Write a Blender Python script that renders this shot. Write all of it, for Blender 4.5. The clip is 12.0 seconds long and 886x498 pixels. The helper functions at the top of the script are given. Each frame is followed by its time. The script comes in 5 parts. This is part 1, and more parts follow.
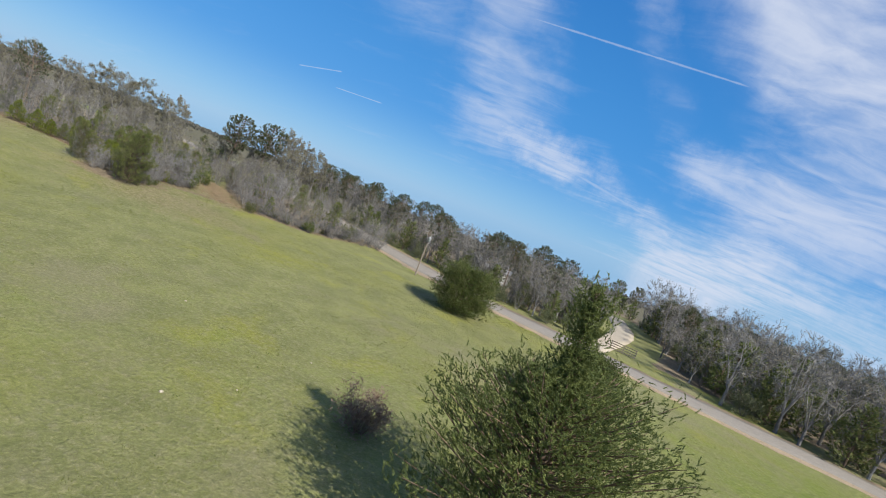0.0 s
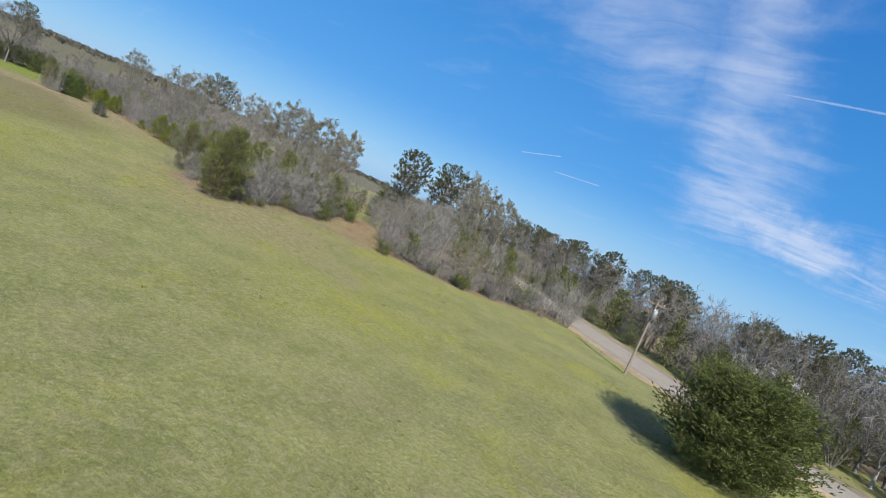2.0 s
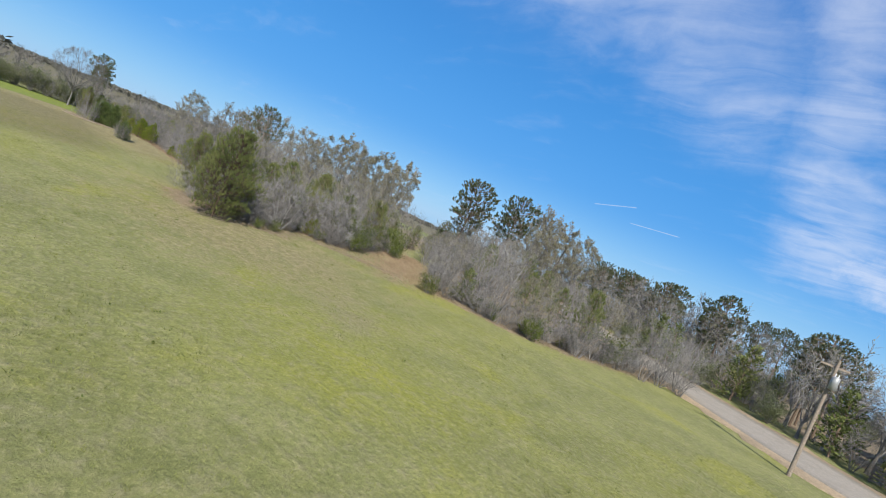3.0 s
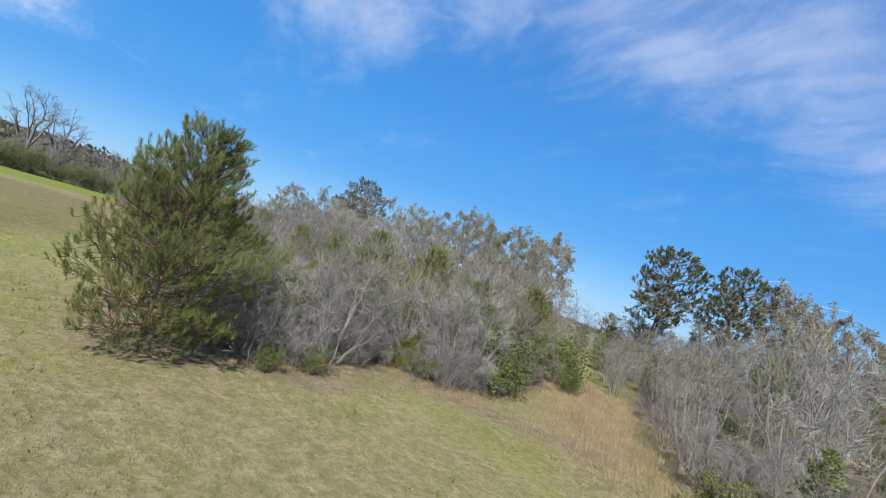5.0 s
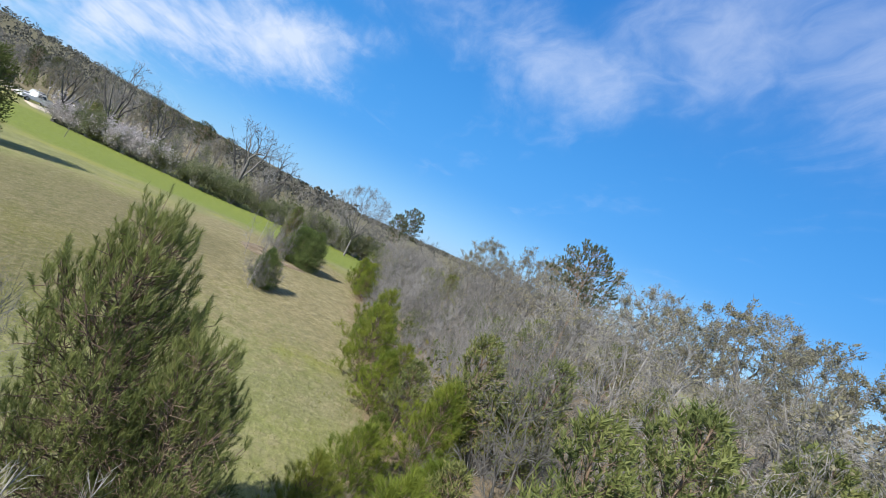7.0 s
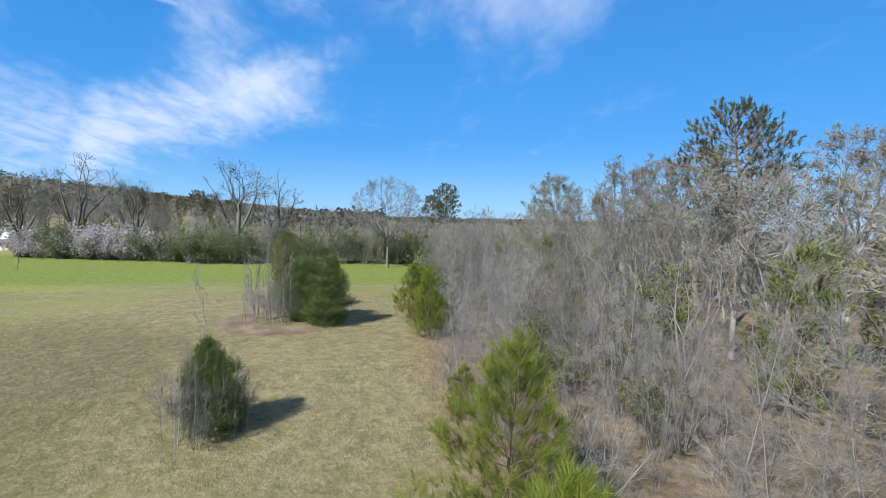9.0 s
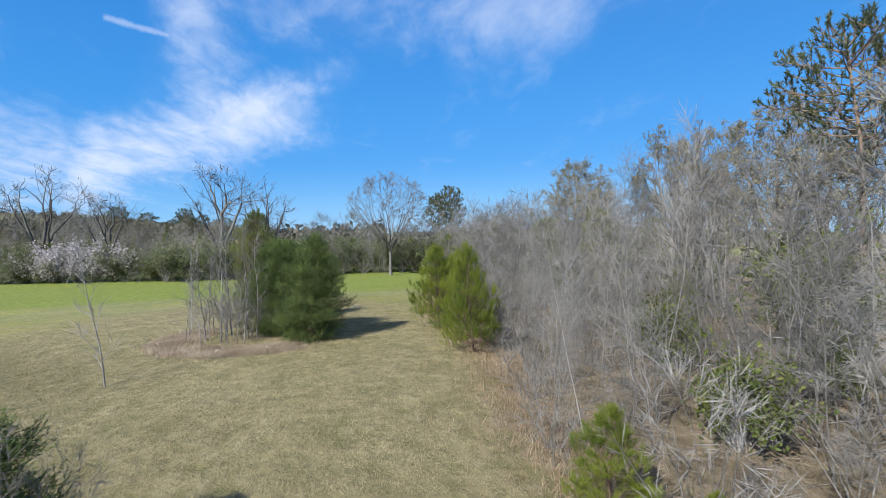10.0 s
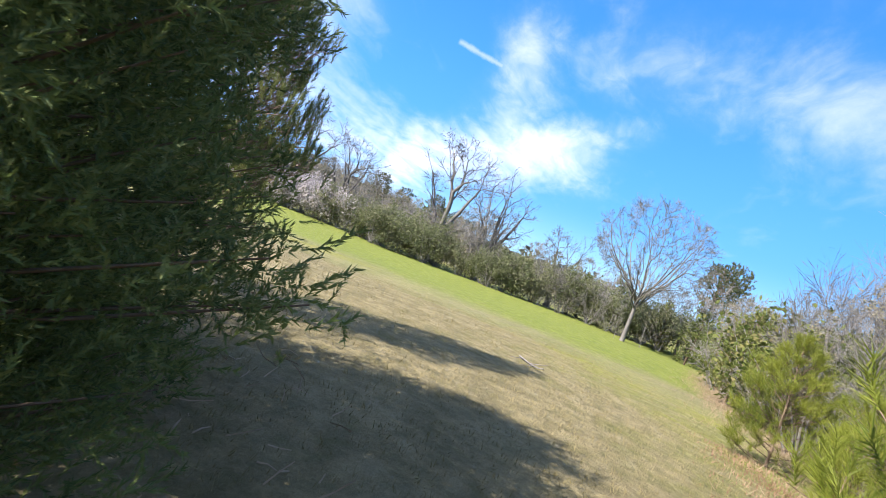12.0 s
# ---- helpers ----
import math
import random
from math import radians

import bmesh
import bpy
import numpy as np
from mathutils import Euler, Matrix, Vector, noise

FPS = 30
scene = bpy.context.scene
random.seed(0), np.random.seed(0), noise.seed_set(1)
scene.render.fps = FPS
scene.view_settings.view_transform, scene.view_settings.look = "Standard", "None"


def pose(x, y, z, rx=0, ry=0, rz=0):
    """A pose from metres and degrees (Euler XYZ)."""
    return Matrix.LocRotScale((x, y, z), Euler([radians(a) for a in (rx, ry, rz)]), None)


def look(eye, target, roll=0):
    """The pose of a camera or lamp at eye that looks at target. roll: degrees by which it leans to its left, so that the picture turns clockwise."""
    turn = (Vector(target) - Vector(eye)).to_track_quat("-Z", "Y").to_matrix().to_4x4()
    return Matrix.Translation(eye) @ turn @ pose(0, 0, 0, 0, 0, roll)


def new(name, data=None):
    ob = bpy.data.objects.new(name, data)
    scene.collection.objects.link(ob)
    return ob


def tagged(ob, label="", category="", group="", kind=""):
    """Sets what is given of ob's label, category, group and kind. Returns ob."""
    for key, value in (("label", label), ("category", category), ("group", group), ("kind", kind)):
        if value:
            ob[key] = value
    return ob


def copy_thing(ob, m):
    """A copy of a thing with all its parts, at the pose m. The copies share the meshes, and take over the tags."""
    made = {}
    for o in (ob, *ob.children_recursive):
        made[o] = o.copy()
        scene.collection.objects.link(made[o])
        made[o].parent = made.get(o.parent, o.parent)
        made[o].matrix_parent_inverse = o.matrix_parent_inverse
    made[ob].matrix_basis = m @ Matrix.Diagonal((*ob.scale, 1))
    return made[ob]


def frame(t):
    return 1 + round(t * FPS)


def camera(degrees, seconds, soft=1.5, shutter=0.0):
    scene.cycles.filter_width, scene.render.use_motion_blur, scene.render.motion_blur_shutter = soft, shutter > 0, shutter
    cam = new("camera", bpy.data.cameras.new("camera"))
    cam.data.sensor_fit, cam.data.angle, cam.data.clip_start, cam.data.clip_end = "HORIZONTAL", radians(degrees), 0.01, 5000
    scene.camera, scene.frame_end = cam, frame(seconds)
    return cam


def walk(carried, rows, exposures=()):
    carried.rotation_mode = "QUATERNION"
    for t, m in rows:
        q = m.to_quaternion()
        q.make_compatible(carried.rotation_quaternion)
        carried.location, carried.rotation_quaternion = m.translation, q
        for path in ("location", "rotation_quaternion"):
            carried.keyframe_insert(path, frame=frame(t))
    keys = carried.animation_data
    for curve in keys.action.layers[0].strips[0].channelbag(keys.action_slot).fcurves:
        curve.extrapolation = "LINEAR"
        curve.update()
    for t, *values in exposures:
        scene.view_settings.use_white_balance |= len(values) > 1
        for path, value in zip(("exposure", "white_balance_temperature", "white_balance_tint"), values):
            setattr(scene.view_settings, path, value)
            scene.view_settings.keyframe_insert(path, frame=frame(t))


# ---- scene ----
cam = camera(80.4, 12.0, soft=0.5, shutter=0.06)
PATH = [
    (0, (-0.033, 0.036, 11.168), (-1.317, 9.911, 10.249), 20.85),
    (0.5, (-0.422, 7.492, 10.141), (-2.718, 17.161, 9.025), 20.60),
    (1, (-0.714, 14.082, 9.669), (-4.175, 23.372, 8.363), 21.03),
    (1.5, (-1.886, 20.488, 8.885), (-6.341, 29.355, 7.648), 21.47),
    (2, (-4.501, 26.420, 7.595), (-9.731, 34.887, 6.612), 22.59),
    (2.5, (-6.967, 31.746, 6.685), (-12.914, 39.747, 5.897), 22.68),
    (2.7, (-7.991, 33.926, 6.152), (-14.199, 41.737, 5.489), 22.15),
    (4.3, (-20.925, 46.042, 4.611), (-28.698, 52.330, 4.411), 21.09),
    (4.5, (-23.507, 47.754, 4.258), (-31.405, 53.888, 4.263), 19.87),
    (5, (-28.122, 50.541, 4.408), (-36.501, 55.989, 4.755), 17.45),
    (5.5, (-31.669, 52.599, 4.671), (-40.484, 57.260, 5.429), 14.35),
    (6, (-35.343, 54.087, 5.132), (-44.538, 57.913, 6.037), 13.29),
    (6.5, (-41.039, 54.794, 5.440), (-50.507, 57.959, 6.015), 20.99),
    (7, (-44.760, 55.480, 5.813), (-54.571, 57.413, 5.866), 24.81),
    (7.5, (-48.356, 55.842, 5.978), (-58.264, 57.181, 5.757), 23.34),
    (7.7, (-49.658, 55.915, 5.992), (-59.580, 57.128, 5.703), 21.91),
    (9.3, (-59.945, 56.583, 4.868), (-69.856, 57.817, 4.377), -0.89),
    (9.5, (-61.013, 56.505, 4.594), (-70.931, 57.713, 4.172), -1.12),
    (10, (-64.731, 56.344, 3.691), (-74.650, 57.584, 3.414), -1.53),
    (10.5, (-68.679, 56.298, 2.893), (-78.632, 57.244, 2.687), 1.41),
    (11, (-72.031, 56.239, 2.363), (-81.992, 57.097, 2.151), 1.47),
    (11.5, (-75.660, 56.243, 2.009), (-85.640, 55.615, 1.958), 6.37),
    (12, (-77.600, 56.350, 2.250), (-87.054, 53.095, 2.075), 20.00),
]
walk(cam, [(t, look(eye, target, roll)) for t, eye, target, roll in PATH], [(0.0, 0.34, 6400, 10), (2.0, 0.44, 6400, 10), (4.4, 0.58, 6450, 10), (7.5, 0.63, 6250, 9), (9.5, 0.63, 6150, 9), (10.5, 0.62, 6400, 10), (11.0, 0.8, 6900, 12), (11.5, 1.15, 6900, 14), (12.0, 1.35, 6650, 16)])

# ---- light: clear spring sky with cirrus, one sun ----
SUN_AZ, SUN_EL = radians(-43), radians(39)
sun = new("sun", bpy.data.lights.new("sun", "SUN"))
sun.data.energy, sun.data.angle, sun.data.color = 5.0, radians(0.6), (1.0, 0.94, 0.84)
sun_way = Vector((math.cos(SUN_AZ) * math.cos(SUN_EL), math.sin(SUN_AZ) * math.cos(SUN_EL), math.sin(SUN_EL)))
sun.matrix_world = look(sun_way * 60, (0, 0, 0))


class Nodes:
    """A short hand for building node trees."""

    def __init__(self, tree):
        self.tree = tree
        tree.nodes.clear()

    def add(self, kind, op=None, **inputs):
        n = self.tree.nodes.new(kind)
        if op is not None:
            n.operation = op
        for key, value in inputs.items():
            slot = int(key[1:]) if key[0] == "i" and key[1:].isdigit() else key.replace("_", " ")
            if isinstance(value, bpy.types.NodeSocket):
                self.tree.links.new(value, n.inputs[slot])
            else:
                n.inputs[slot].default_value = value
        return n

    def math(self, op, a, b=0.0, c=0.0, clamp=False):
        n = self.add("ShaderNodeMath", op, i0=a, i1=b, i2=c)
        n.use_clamp = clamp
        return n.outputs[0]

    def mix(self, f, a, b):
        n = self.tree.nodes.new("ShaderNodeMix")
        n.data_type = "RGBA"
        for slot, value in ((0, f), (6, a), (7, b)):
            if isinstance(value, bpy.types.NodeSocket):
                self.tree.links.new(value, n.inputs[slot])
            else:
                n.inputs[slot].default_value = value if slot == 0 else (*value[:3], 1)
        return n.outputs[2]

    def step(self, v, lo, hi):
        n = self.add("ShaderNodeMapRange", i0=v, i1=lo, i2=hi, i3=0.0, i4=1.0)
        n.interpolation_type = "SMOOTHSTEP"
        return n.outputs[0]

    def noise(self, vec, scale, detail=4.0, rough=0.55, distort=0.0):
        return self.add("ShaderNodeTexNoise", Vector=vec, Scale=scale, Detail=detail, Roughness=rough, Distortion=distort).outputs[0]


world = bpy.data.worlds.new("sky")
scene.world = world
world.use_nodes = True
w = Nodes(world.node_tree)
SKY_STRENGTH = 0.062
sky = w.add("ShaderNodeTexSky")
sky.sky_type, sky.sun_disc, sky.sun_elevation, sky.sun_rotation = "NISHITA", False, SUN_EL, radians(90) - SUN_AZ
sky.air_density, sky.dust_density, sky.ozone_density = 1.0, 0.0, 5.0
way = w.add("ShaderNodeTexCoord").outputs["Generated"]
sx, sy, sz = w.add("ShaderNodeSeparateXYZ", Vector=way).outputs[:3]


bent = w.add("ShaderNodeVectorMath", "ADD", i0=way, i1=w.add("ShaderNodeVectorMath", "SCALE", i0=w.add("ShaderNodeVectorMath", "SUBTRACT", i0=w.add("ShaderNodeTexNoise", Vector=way, Scale=2.6, Detail=8.0, Roughness=0.66).outputs["Color"], i1=(0.5, 0.5, 0.5)).outputs[0], Scale=0.26).outputs[0]).outputs[0]


def toward(az, el):
    return Vector((math.cos(radians(az)) * math.cos(radians(el)), math.sin(radians(az)) * math.cos(radians(el)), math.sin(radians(el))))


def band(az0, el0, az1, el1, wide):
    """How near the looked-at way is to a bank of cloud between two headings, 1 along its middle."""
    a, b = toward(az0, el0), toward(az1, el1)
    ab = b - a
    rel = w.add("ShaderNodeVectorMath", "SUBTRACT", i0=bent, i1=a).outputs[0]
    u = w.math("MULTIPLY", w.add("ShaderNodeVectorMath", "DOT_PRODUCT", i0=rel, i1=ab).outputs["Value"], 1 / ab.length_squared, clamp=True)
    foot = w.add("ShaderNodeVectorMath", "SCALE", i0=ab, Scale=u).outputs[0]
    far = w.add("ShaderNodeVectorMath", "DISTANCE", i0=rel, i1=foot).outputs["Value"]
    r = w.math("MULTIPLY", far, 1 / math.sin(radians(wide)))
    return w.math("POWER", 2.718, w.math("MULTIPLY", w.math("MULTIPLY", r, r), -1.0))


banks = None
for az0, el0, az1, el1, wide, gain in (
    (102, 28, 97, 11, 5, 0.46), (96, 10, 78, 5, 2.4, 0.6), (72, 27, 62, 19, 8, 0.74), (68, 10, 52, 12, 7, 0.62), (76, 12, 68, 11, 3.5, 0.55),
    (75, 2, 40, 3, 5, 0.8), (50, 20, 30, 14, 10, 0.6), (87, 25, 80, 15, 2.5, 0.3), (126, 30, 108, 22, 8, 0.40), (155, 30, 128, 29, 10, 0.42),
    (206, 5, 189, 13, 4.6, 0.78), (197, 23, 198, 12, 4.2, 0.56), (212, 6, 225, 8, 6, 0.5), (196, 14, 184, 17, 3, 0.40), (186, 24, 160, 23, 5.0, 0.42),
    # the last three banks, overhead and behind, are unseen, added to whiten the skylight
    (173, 22, 169, 17, 2.5, 0.32), (160, 42, 195, 40, 12, 0.45), (228, 18, 250, 20, 12, 0.6), (300, 50, 20, 50, 18, 0.55), (120, 60, 200, 65, 14, 0.5), (270, 25, 330, 20, 12, 0.5),
):
    v = w.math("MULTIPLY", band(az0, el0, az1, el1, wide), gain)
    banks = v if banks is None else w.math("MAXIMUM", banks, v)
# the cirrus sheet: a flat layer, drawn out in streaks
flat = w.math("DIVIDE", 1.0, w.math("ADD", w.math("MAXIMUM", sz, 0.0), 0.16))
layer = w.add("ShaderNodeCombineXYZ", X=w.math("MULTIPLY", sx, flat), Y=w.math("MULTIPLY", sy, flat), Z=0.0).outputs[0]
streak = w.add("ShaderNodeMapping", Vector=layer, Rotation=(0, 0, radians(24)), Scale=(1.0, 2.4, 1.0)).outputs[0]
warp = w.add("ShaderNodeVectorMath", "ADD", i0=streak, i1=w.add("ShaderNodeVectorMath", "SCALE", i0=w.add("ShaderNodeTexNoise", Vector=layer, Scale=1.6, Detail=3.0).outputs["Color"], Scale=0.9).outputs[0]).outputs[0]
broad = w.noise(warp, 0.9, 5.0, 0.55)
fine = w.noise(warp, 3.6, 7.0, 0.62, 0.3)
body = w.math("ADD", w.math("MULTIPLY", broad, 0.75), w.math("MULTIPLY", fine, 0.38))
ribs = w.math("ADD", w.math("MULTIPLY", w.math("SUBTRACT", body, 0.565), 1.5), banks)
cover = w.math("MULTIPLY", w.step(banks, 0.08, 1.05), w.math("ADD", w.math("MULTIPLY", w.step(body, 0.36, 0.76), 0.95), 0.18))
cover = w.math("ADD", cover, w.math("MULTIPLY", w.step(ribs, 0.10, 0.75), 0.30), clamp=True)
# vapour trails: thin arcs of great circles, from one way to another
trails = None
for a, b, wide in (
    ((-0.126, 0.931, 0.342), (0.252, 0.908, 0.336), 0.0026), ((-0.465, 0.876, 0.126), (-0.400, 0.905, 0.144), 0.0017),
    ((-0.402, 0.908, 0.115), (-0.323, 0.939, 0.120), 0.0015), ((-0.852, -0.398, 0.340), (-0.890, -0.316, 0.327), 0.0075), ((0.05, 0.985, 0.125), (0.25, 0.962, 0.085), 0.005),
):
    a, b = Vector(a).normalized(), Vector(b).normalized()
    n, c, half = a.cross(b).normalized(), (a + b).normalized(), a.angle(b) / 2
    off = w.math("ABSOLUTE", w.add("ShaderNodeVectorMath", "DOT_PRODUCT", i0=way, i1=n).outputs["Value"])
    off = w.math("ADD", off, w.math("MULTIPLY", w.math("SUBTRACT", w.noise(way, 90.0, 3.0), 0.5), wide * 0.9))
    along = w.add("ShaderNodeVectorMath", "DOT_PRODUCT", i0=way, i1=c).outputs["Value"]
    line = w.math("MULTIPLY", w.math("SUBTRACT", 1.0, w.step(off, 0.0, wide)), w.step(along, math.cos(half * 1.05), math.cos(half * 0.9)))
    trails = line if trails is None else w.math("MAXIMUM", trails, line)
cover = w.math("MAXIMUM", w.math("MULTIPLY", cover, 0.84), w.math("MULTIPLY", trails, 0.36))
rise = w.mix(w.step(sz, 0.0, 0.15), (2.5, 6.4, 11.2), (0.58, 4.1, 10.3))
rise = w.mix(w.step(sz, 0.12, 0.6), rise, (0.22, 2.5, 8.1))
# overhead, out of view, the sky is greyed to take blue out of shadows
rise = w.mix(w.step(sz, 0.55, 0.8), rise, (1.5, 2.4, 4.2))
deep = w.mix(0.72, sky.outputs[0], rise)
clouded = w.mix(cover, deep, (8.6, 9.3, 10.9))
w.add("ShaderNodeOutputWorld", Surface=w.add("ShaderNodeBackground", Color=clouded, Strength=SKY_STRENGTH).outputs[0])


# ---- materials ----
def surface(name):
    m = bpy.data.materials.new(name)
    m.use_nodes = True
    return m, Nodes(m.node_tree)


def finish(n, colour, rough, bump=None, strength=0.3, dist=0.02, glow=0.0, metal=0.0):
    """The principled surface of a material, with bump from a height."""
    extra = {}
    if bump is not None:
        extra["Normal"] = n.add("ShaderNodeBump", Strength=strength, Distance=dist, Height=bump).outputs[0]
    p = n.add("ShaderNodeBsdfPrincipled", Roughness=rough, Metallic=metal, **extra)
    if isinstance(colour, bpy.types.NodeSocket):
        n.tree.links.new(colour, p.inputs["Base Color"])
    else:
        p.inputs["Base Color"].default_value = (*colour, 1)
    p.inputs["Specular IOR Level"].default_value = 0.25
    return p


def leafy(name, dark, light, dry, shine=0.35, scale=1.2):
    """Leaves and needles: two tones by clump, a third by plant, light shining through."""
    m, n = surface(name)
    pos = n.add("ShaderNodeNewGeometry")
    tone = n.noise(pos.outputs["Position"], scale, 3.0)
    isle = pos.outputs["Random Per Island"]
    f = n.math("ADD", n.math("MULTIPLY", n.step(tone, 0.35, 0.65), 0.6), n.math("MULTIPLY", isle, 0.4))
    c = n.mix(f, dark, light)
    plant = n.add("ShaderNodeObjectInfo").outputs["Random"]
    c = n.mix(n.math("MULTIPLY", n.step(n.math("ADD", n.math("MULTIPLY", plant, 0.5), n.math("MULTIPLY", isle, 0.6)), 0.6, 1.05), 0.7), c, dry)
    p = finish(n, c, 0.6)
    t = n.add("ShaderNodeBsdfTranslucent", Color=c)
    n.add("ShaderNodeOutputMaterial", Surface=n.add("ShaderNodeMixShader", Fac=shine, i1=p.outputs[0], i2=t.outputs[0]).outputs[0])
    return m


def barky(name, dark, light, scale=14.0, warm=(0.30, 0.20, 0.13)):
    """Bark: streaks up the stem, lichen blotches, each tree a little warmer or greyer."""
    m, n = surface(name)
    co = n.add("ShaderNodeTexCoord").outputs["Object"]
    long = n.add("ShaderNodeMapping", Vector=co, Scale=(1, 1, 0.22)).outputs[0]
    grain, blot = n.noise(long, scale, 6.0, 0.65), n.noise(co, 2.2, 3.0)
    c = n.mix(n.step(grain, 0.3, 0.7), dark, light)
    c = n.mix(n.math("MULTIPLY", n.step(blot, 0.5, 0.72), 0.45), c, [v * 1.25 for v in light])
    plant = n.add("ShaderNodeObjectInfo").outputs["Random"]
    c = n.mix(n.math("MULTIPLY", plant, 0.4), c, warm)
    shade = n.math("FRACT", n.math("MULTIPLY", plant, 13.7))
    c = n.mix(n.math("MULTIPLY", n.step(shade, 0.45, 1.0), 0.62), c, [min(1, v * 1.25) for v in light])
    c = n.mix(n.math("MULTIPLY", n.math("SUBTRACT", 1.0, n.step(shade, 0.0, 0.4)), 0.5), c, [v * 0.75 for v in dark])
    n.add("ShaderNodeOutputMaterial", Surface=finish(n, c, 0.85, grain, 0.5, 0.02).outputs[0])
    return m


def plain(name, colour, rough=0.6, scale=6.0, vary=0.25, metal=0.0, bump=0.15):
    """A painted or mineral surface with grain and stains at two scales."""
    m, n = surface(name)
    co = n.add("ShaderNodeTexCoord").outputs["Object"]
    a, b = n.noise(co, scale, 5.0, 0.6), n.noise(co, scale * 0.13, 3.0)
    c = n.mix(n.step(a, 0.3, 0.75), [v * (1 - vary) for v in colour], [min(1, v * (1 + vary)) for v in colour])
    c = n.mix(n.math("MULTIPLY", n.step(b, 0.45, 0.7), 0.35), c, [v * 0.7 for v in colour])
    n.add("ShaderNodeOutputMaterial", Surface=finish(n, c, rough, a, bump, 0.01, metal=metal).outputs[0])
    return m


BARK = barky("grey_bark", (0.105, 0.10, 0.094), (0.295, 0.285, 0.27), 14.0, (0.17, 0.148, 0.12))
TWIG = barky("bare_twigs", (0.090, 0.087, 0.084), (0.252, 0.244, 0.234), 5.0, (0.128, 0.117, 0.104))
OLD_BARK = barky("old_grey_bark", (0.075, 0.072, 0.068), (0.20, 0.19, 0.18), 10.0, (0.13, 0.117, 0.10))
DARK_BARK = barky("dark_old_bark", (0.05, 0.048, 0.046), (0.145, 0.14, 0.132), 10.0, (0.10, 0.09, 0.078))
PINE_BARK = barky("pine_bark", (0.075, 0.052, 0.038), (0.20, 0.15, 0.11))
NEEDLE = leafy("pine_needles", (0.09, 0.12, 0.038), (0.23, 0.255, 0.082), (0.26, 0.24, 0.09), 0.34)
YOUNG = leafy("young_pine_needles", (0.085, 0.13, 0.02), (0.25, 0.29, 0.04), (0.27, 0.26, 0.06), 0.38)
TALL_NEEDLE = leafy("tall_pine_needles", (0.055, 0.075, 0.032), (0.13, 0.15, 0.07), (0.17, 0.16, 0.09), 0.3, 0.8)
CLUMP_CEDAR = leafy("dark_cedar_sprays", (0.048, 0.082, 0.030), (0.205, 0.275, 0.080), (0.18, 0.20, 0.08), 0.36, 2.4)
CEDAR = leafy("cedar_sprays", (0.052, 0.074, 0.025), (0.215, 0.25, 0.075), (0.21, 0.185, 0.085), 0.3, 1.6)
SHRUB = leafy("shrub_leaves", (0.06, 0.09, 0.02), (0.17, 0.20, 0.05), (0.22, 0.18, 0.08), 0.35)
HEDGE = leafy("hedge_leaves", (0.10, 0.115, 0.055), (0.21, 0.235, 0.12), (0.23, 0.225, 0.145), 0.35, 0.5)
BUD = leafy("spring_buds", (0.19, 0.178, 0.105), (0.35, 0.325, 0.205), (0.36, 0.31, 0.23), 0.42)
BLOSSOM = leafy("white_blossom", (0.36, 0.33, 0.34), (0.60, 0.56, 0.57), (0.42, 0.37, 0.35), 0.3)
STRAW = leafy("dry_grass", (0.25, 0.185, 0.115), (0.45, 0.355, 0.24), (0.34, 0.22, 0.15), 0.3)
RUST = leafy("fallen_leaves", (0.17, 0.10, 0.06), (0.34, 0.23, 0.15), (0.40, 0.29, 0.20), 0.2)
MAT = leafy("matted_straw", (0.26, 0.20, 0.14), (0.52, 0.44, 0.34), (0.30, 0.20, 0.15), 0.25)
DRY_BLADE = leafy("dry_blades", (0.17, 0.15, 0.06), (0.36, 0.30, 0.155), (0.42, 0.33, 0.20), 0.35, 0.7)
BLADE = leafy("grass_blades", (0.11, 0.13, 0.03), (0.24, 0.25, 0.07), (0.36, 0.29, 0.15), 0.35, 0.5)
RUSSET = leafy("russet_twigs", (0.20, 0.125, 0.095), (0.36, 0.25, 0.19), (0.32, 0.26, 0.19), 0.3)
FAR_LEAF = leafy("distant_woods", (0.075, 0.08, 0.06), (0.165, 0.155, 0.13), (0.20, 0.18, 0.155), 0.2, 0.03)
ASPHALT = plain("worn_asphalt", (0.30, 0.27, 0.23), 0.9, 9.0, 0.2)
GRAVEL = plain("pale_gravel", (0.46, 0.40, 0.31), 0.95, 12.0, 0.2)
DIRT = plain("road_shoulder", (0.36, 0.28, 0.19), 0.95, 7.0, 0.3)
POLE_WOOD = plain("weathered_pole", (0.24, 0.20, 0.16), 0.9, 12.0, 0.3)
STEEL = plain("grey_painted_steel", (0.34, 0.35, 0.35), 0.45, 8.0, 0.1, 0.3)
WALL = plain("pale_siding", (0.44, 0.42, 0.39), 0.7, 5.0, 0.1)
# brown siding with the wall's shade put into its colour
SHADE_WALL = plain("shaded_brown_siding", (0.22, 0.19, 0.16), 0.8, 5.0, 0.15)
ROOF = plain("grey_shingles", (0.30, 0.29, 0.28), 0.85, 10.0, 0.2)
TIN = plain("pale_metal_roof", (0.30, 0.30, 0.30), 0.5, 3.0, 0.12)
WHITE = plain("white_car_paint", (0.78, 0.78, 0.77), 0.3, 2.0, 0.04)
RUBBER = plain("black_rubber", (0.025, 0.025, 0.025), 0.8)
DARK_GLASS = plain("dark_window_glass", (0.03, 0.035, 0.04), 0.12, 2.0, 0.1, 0.0, 0.0)


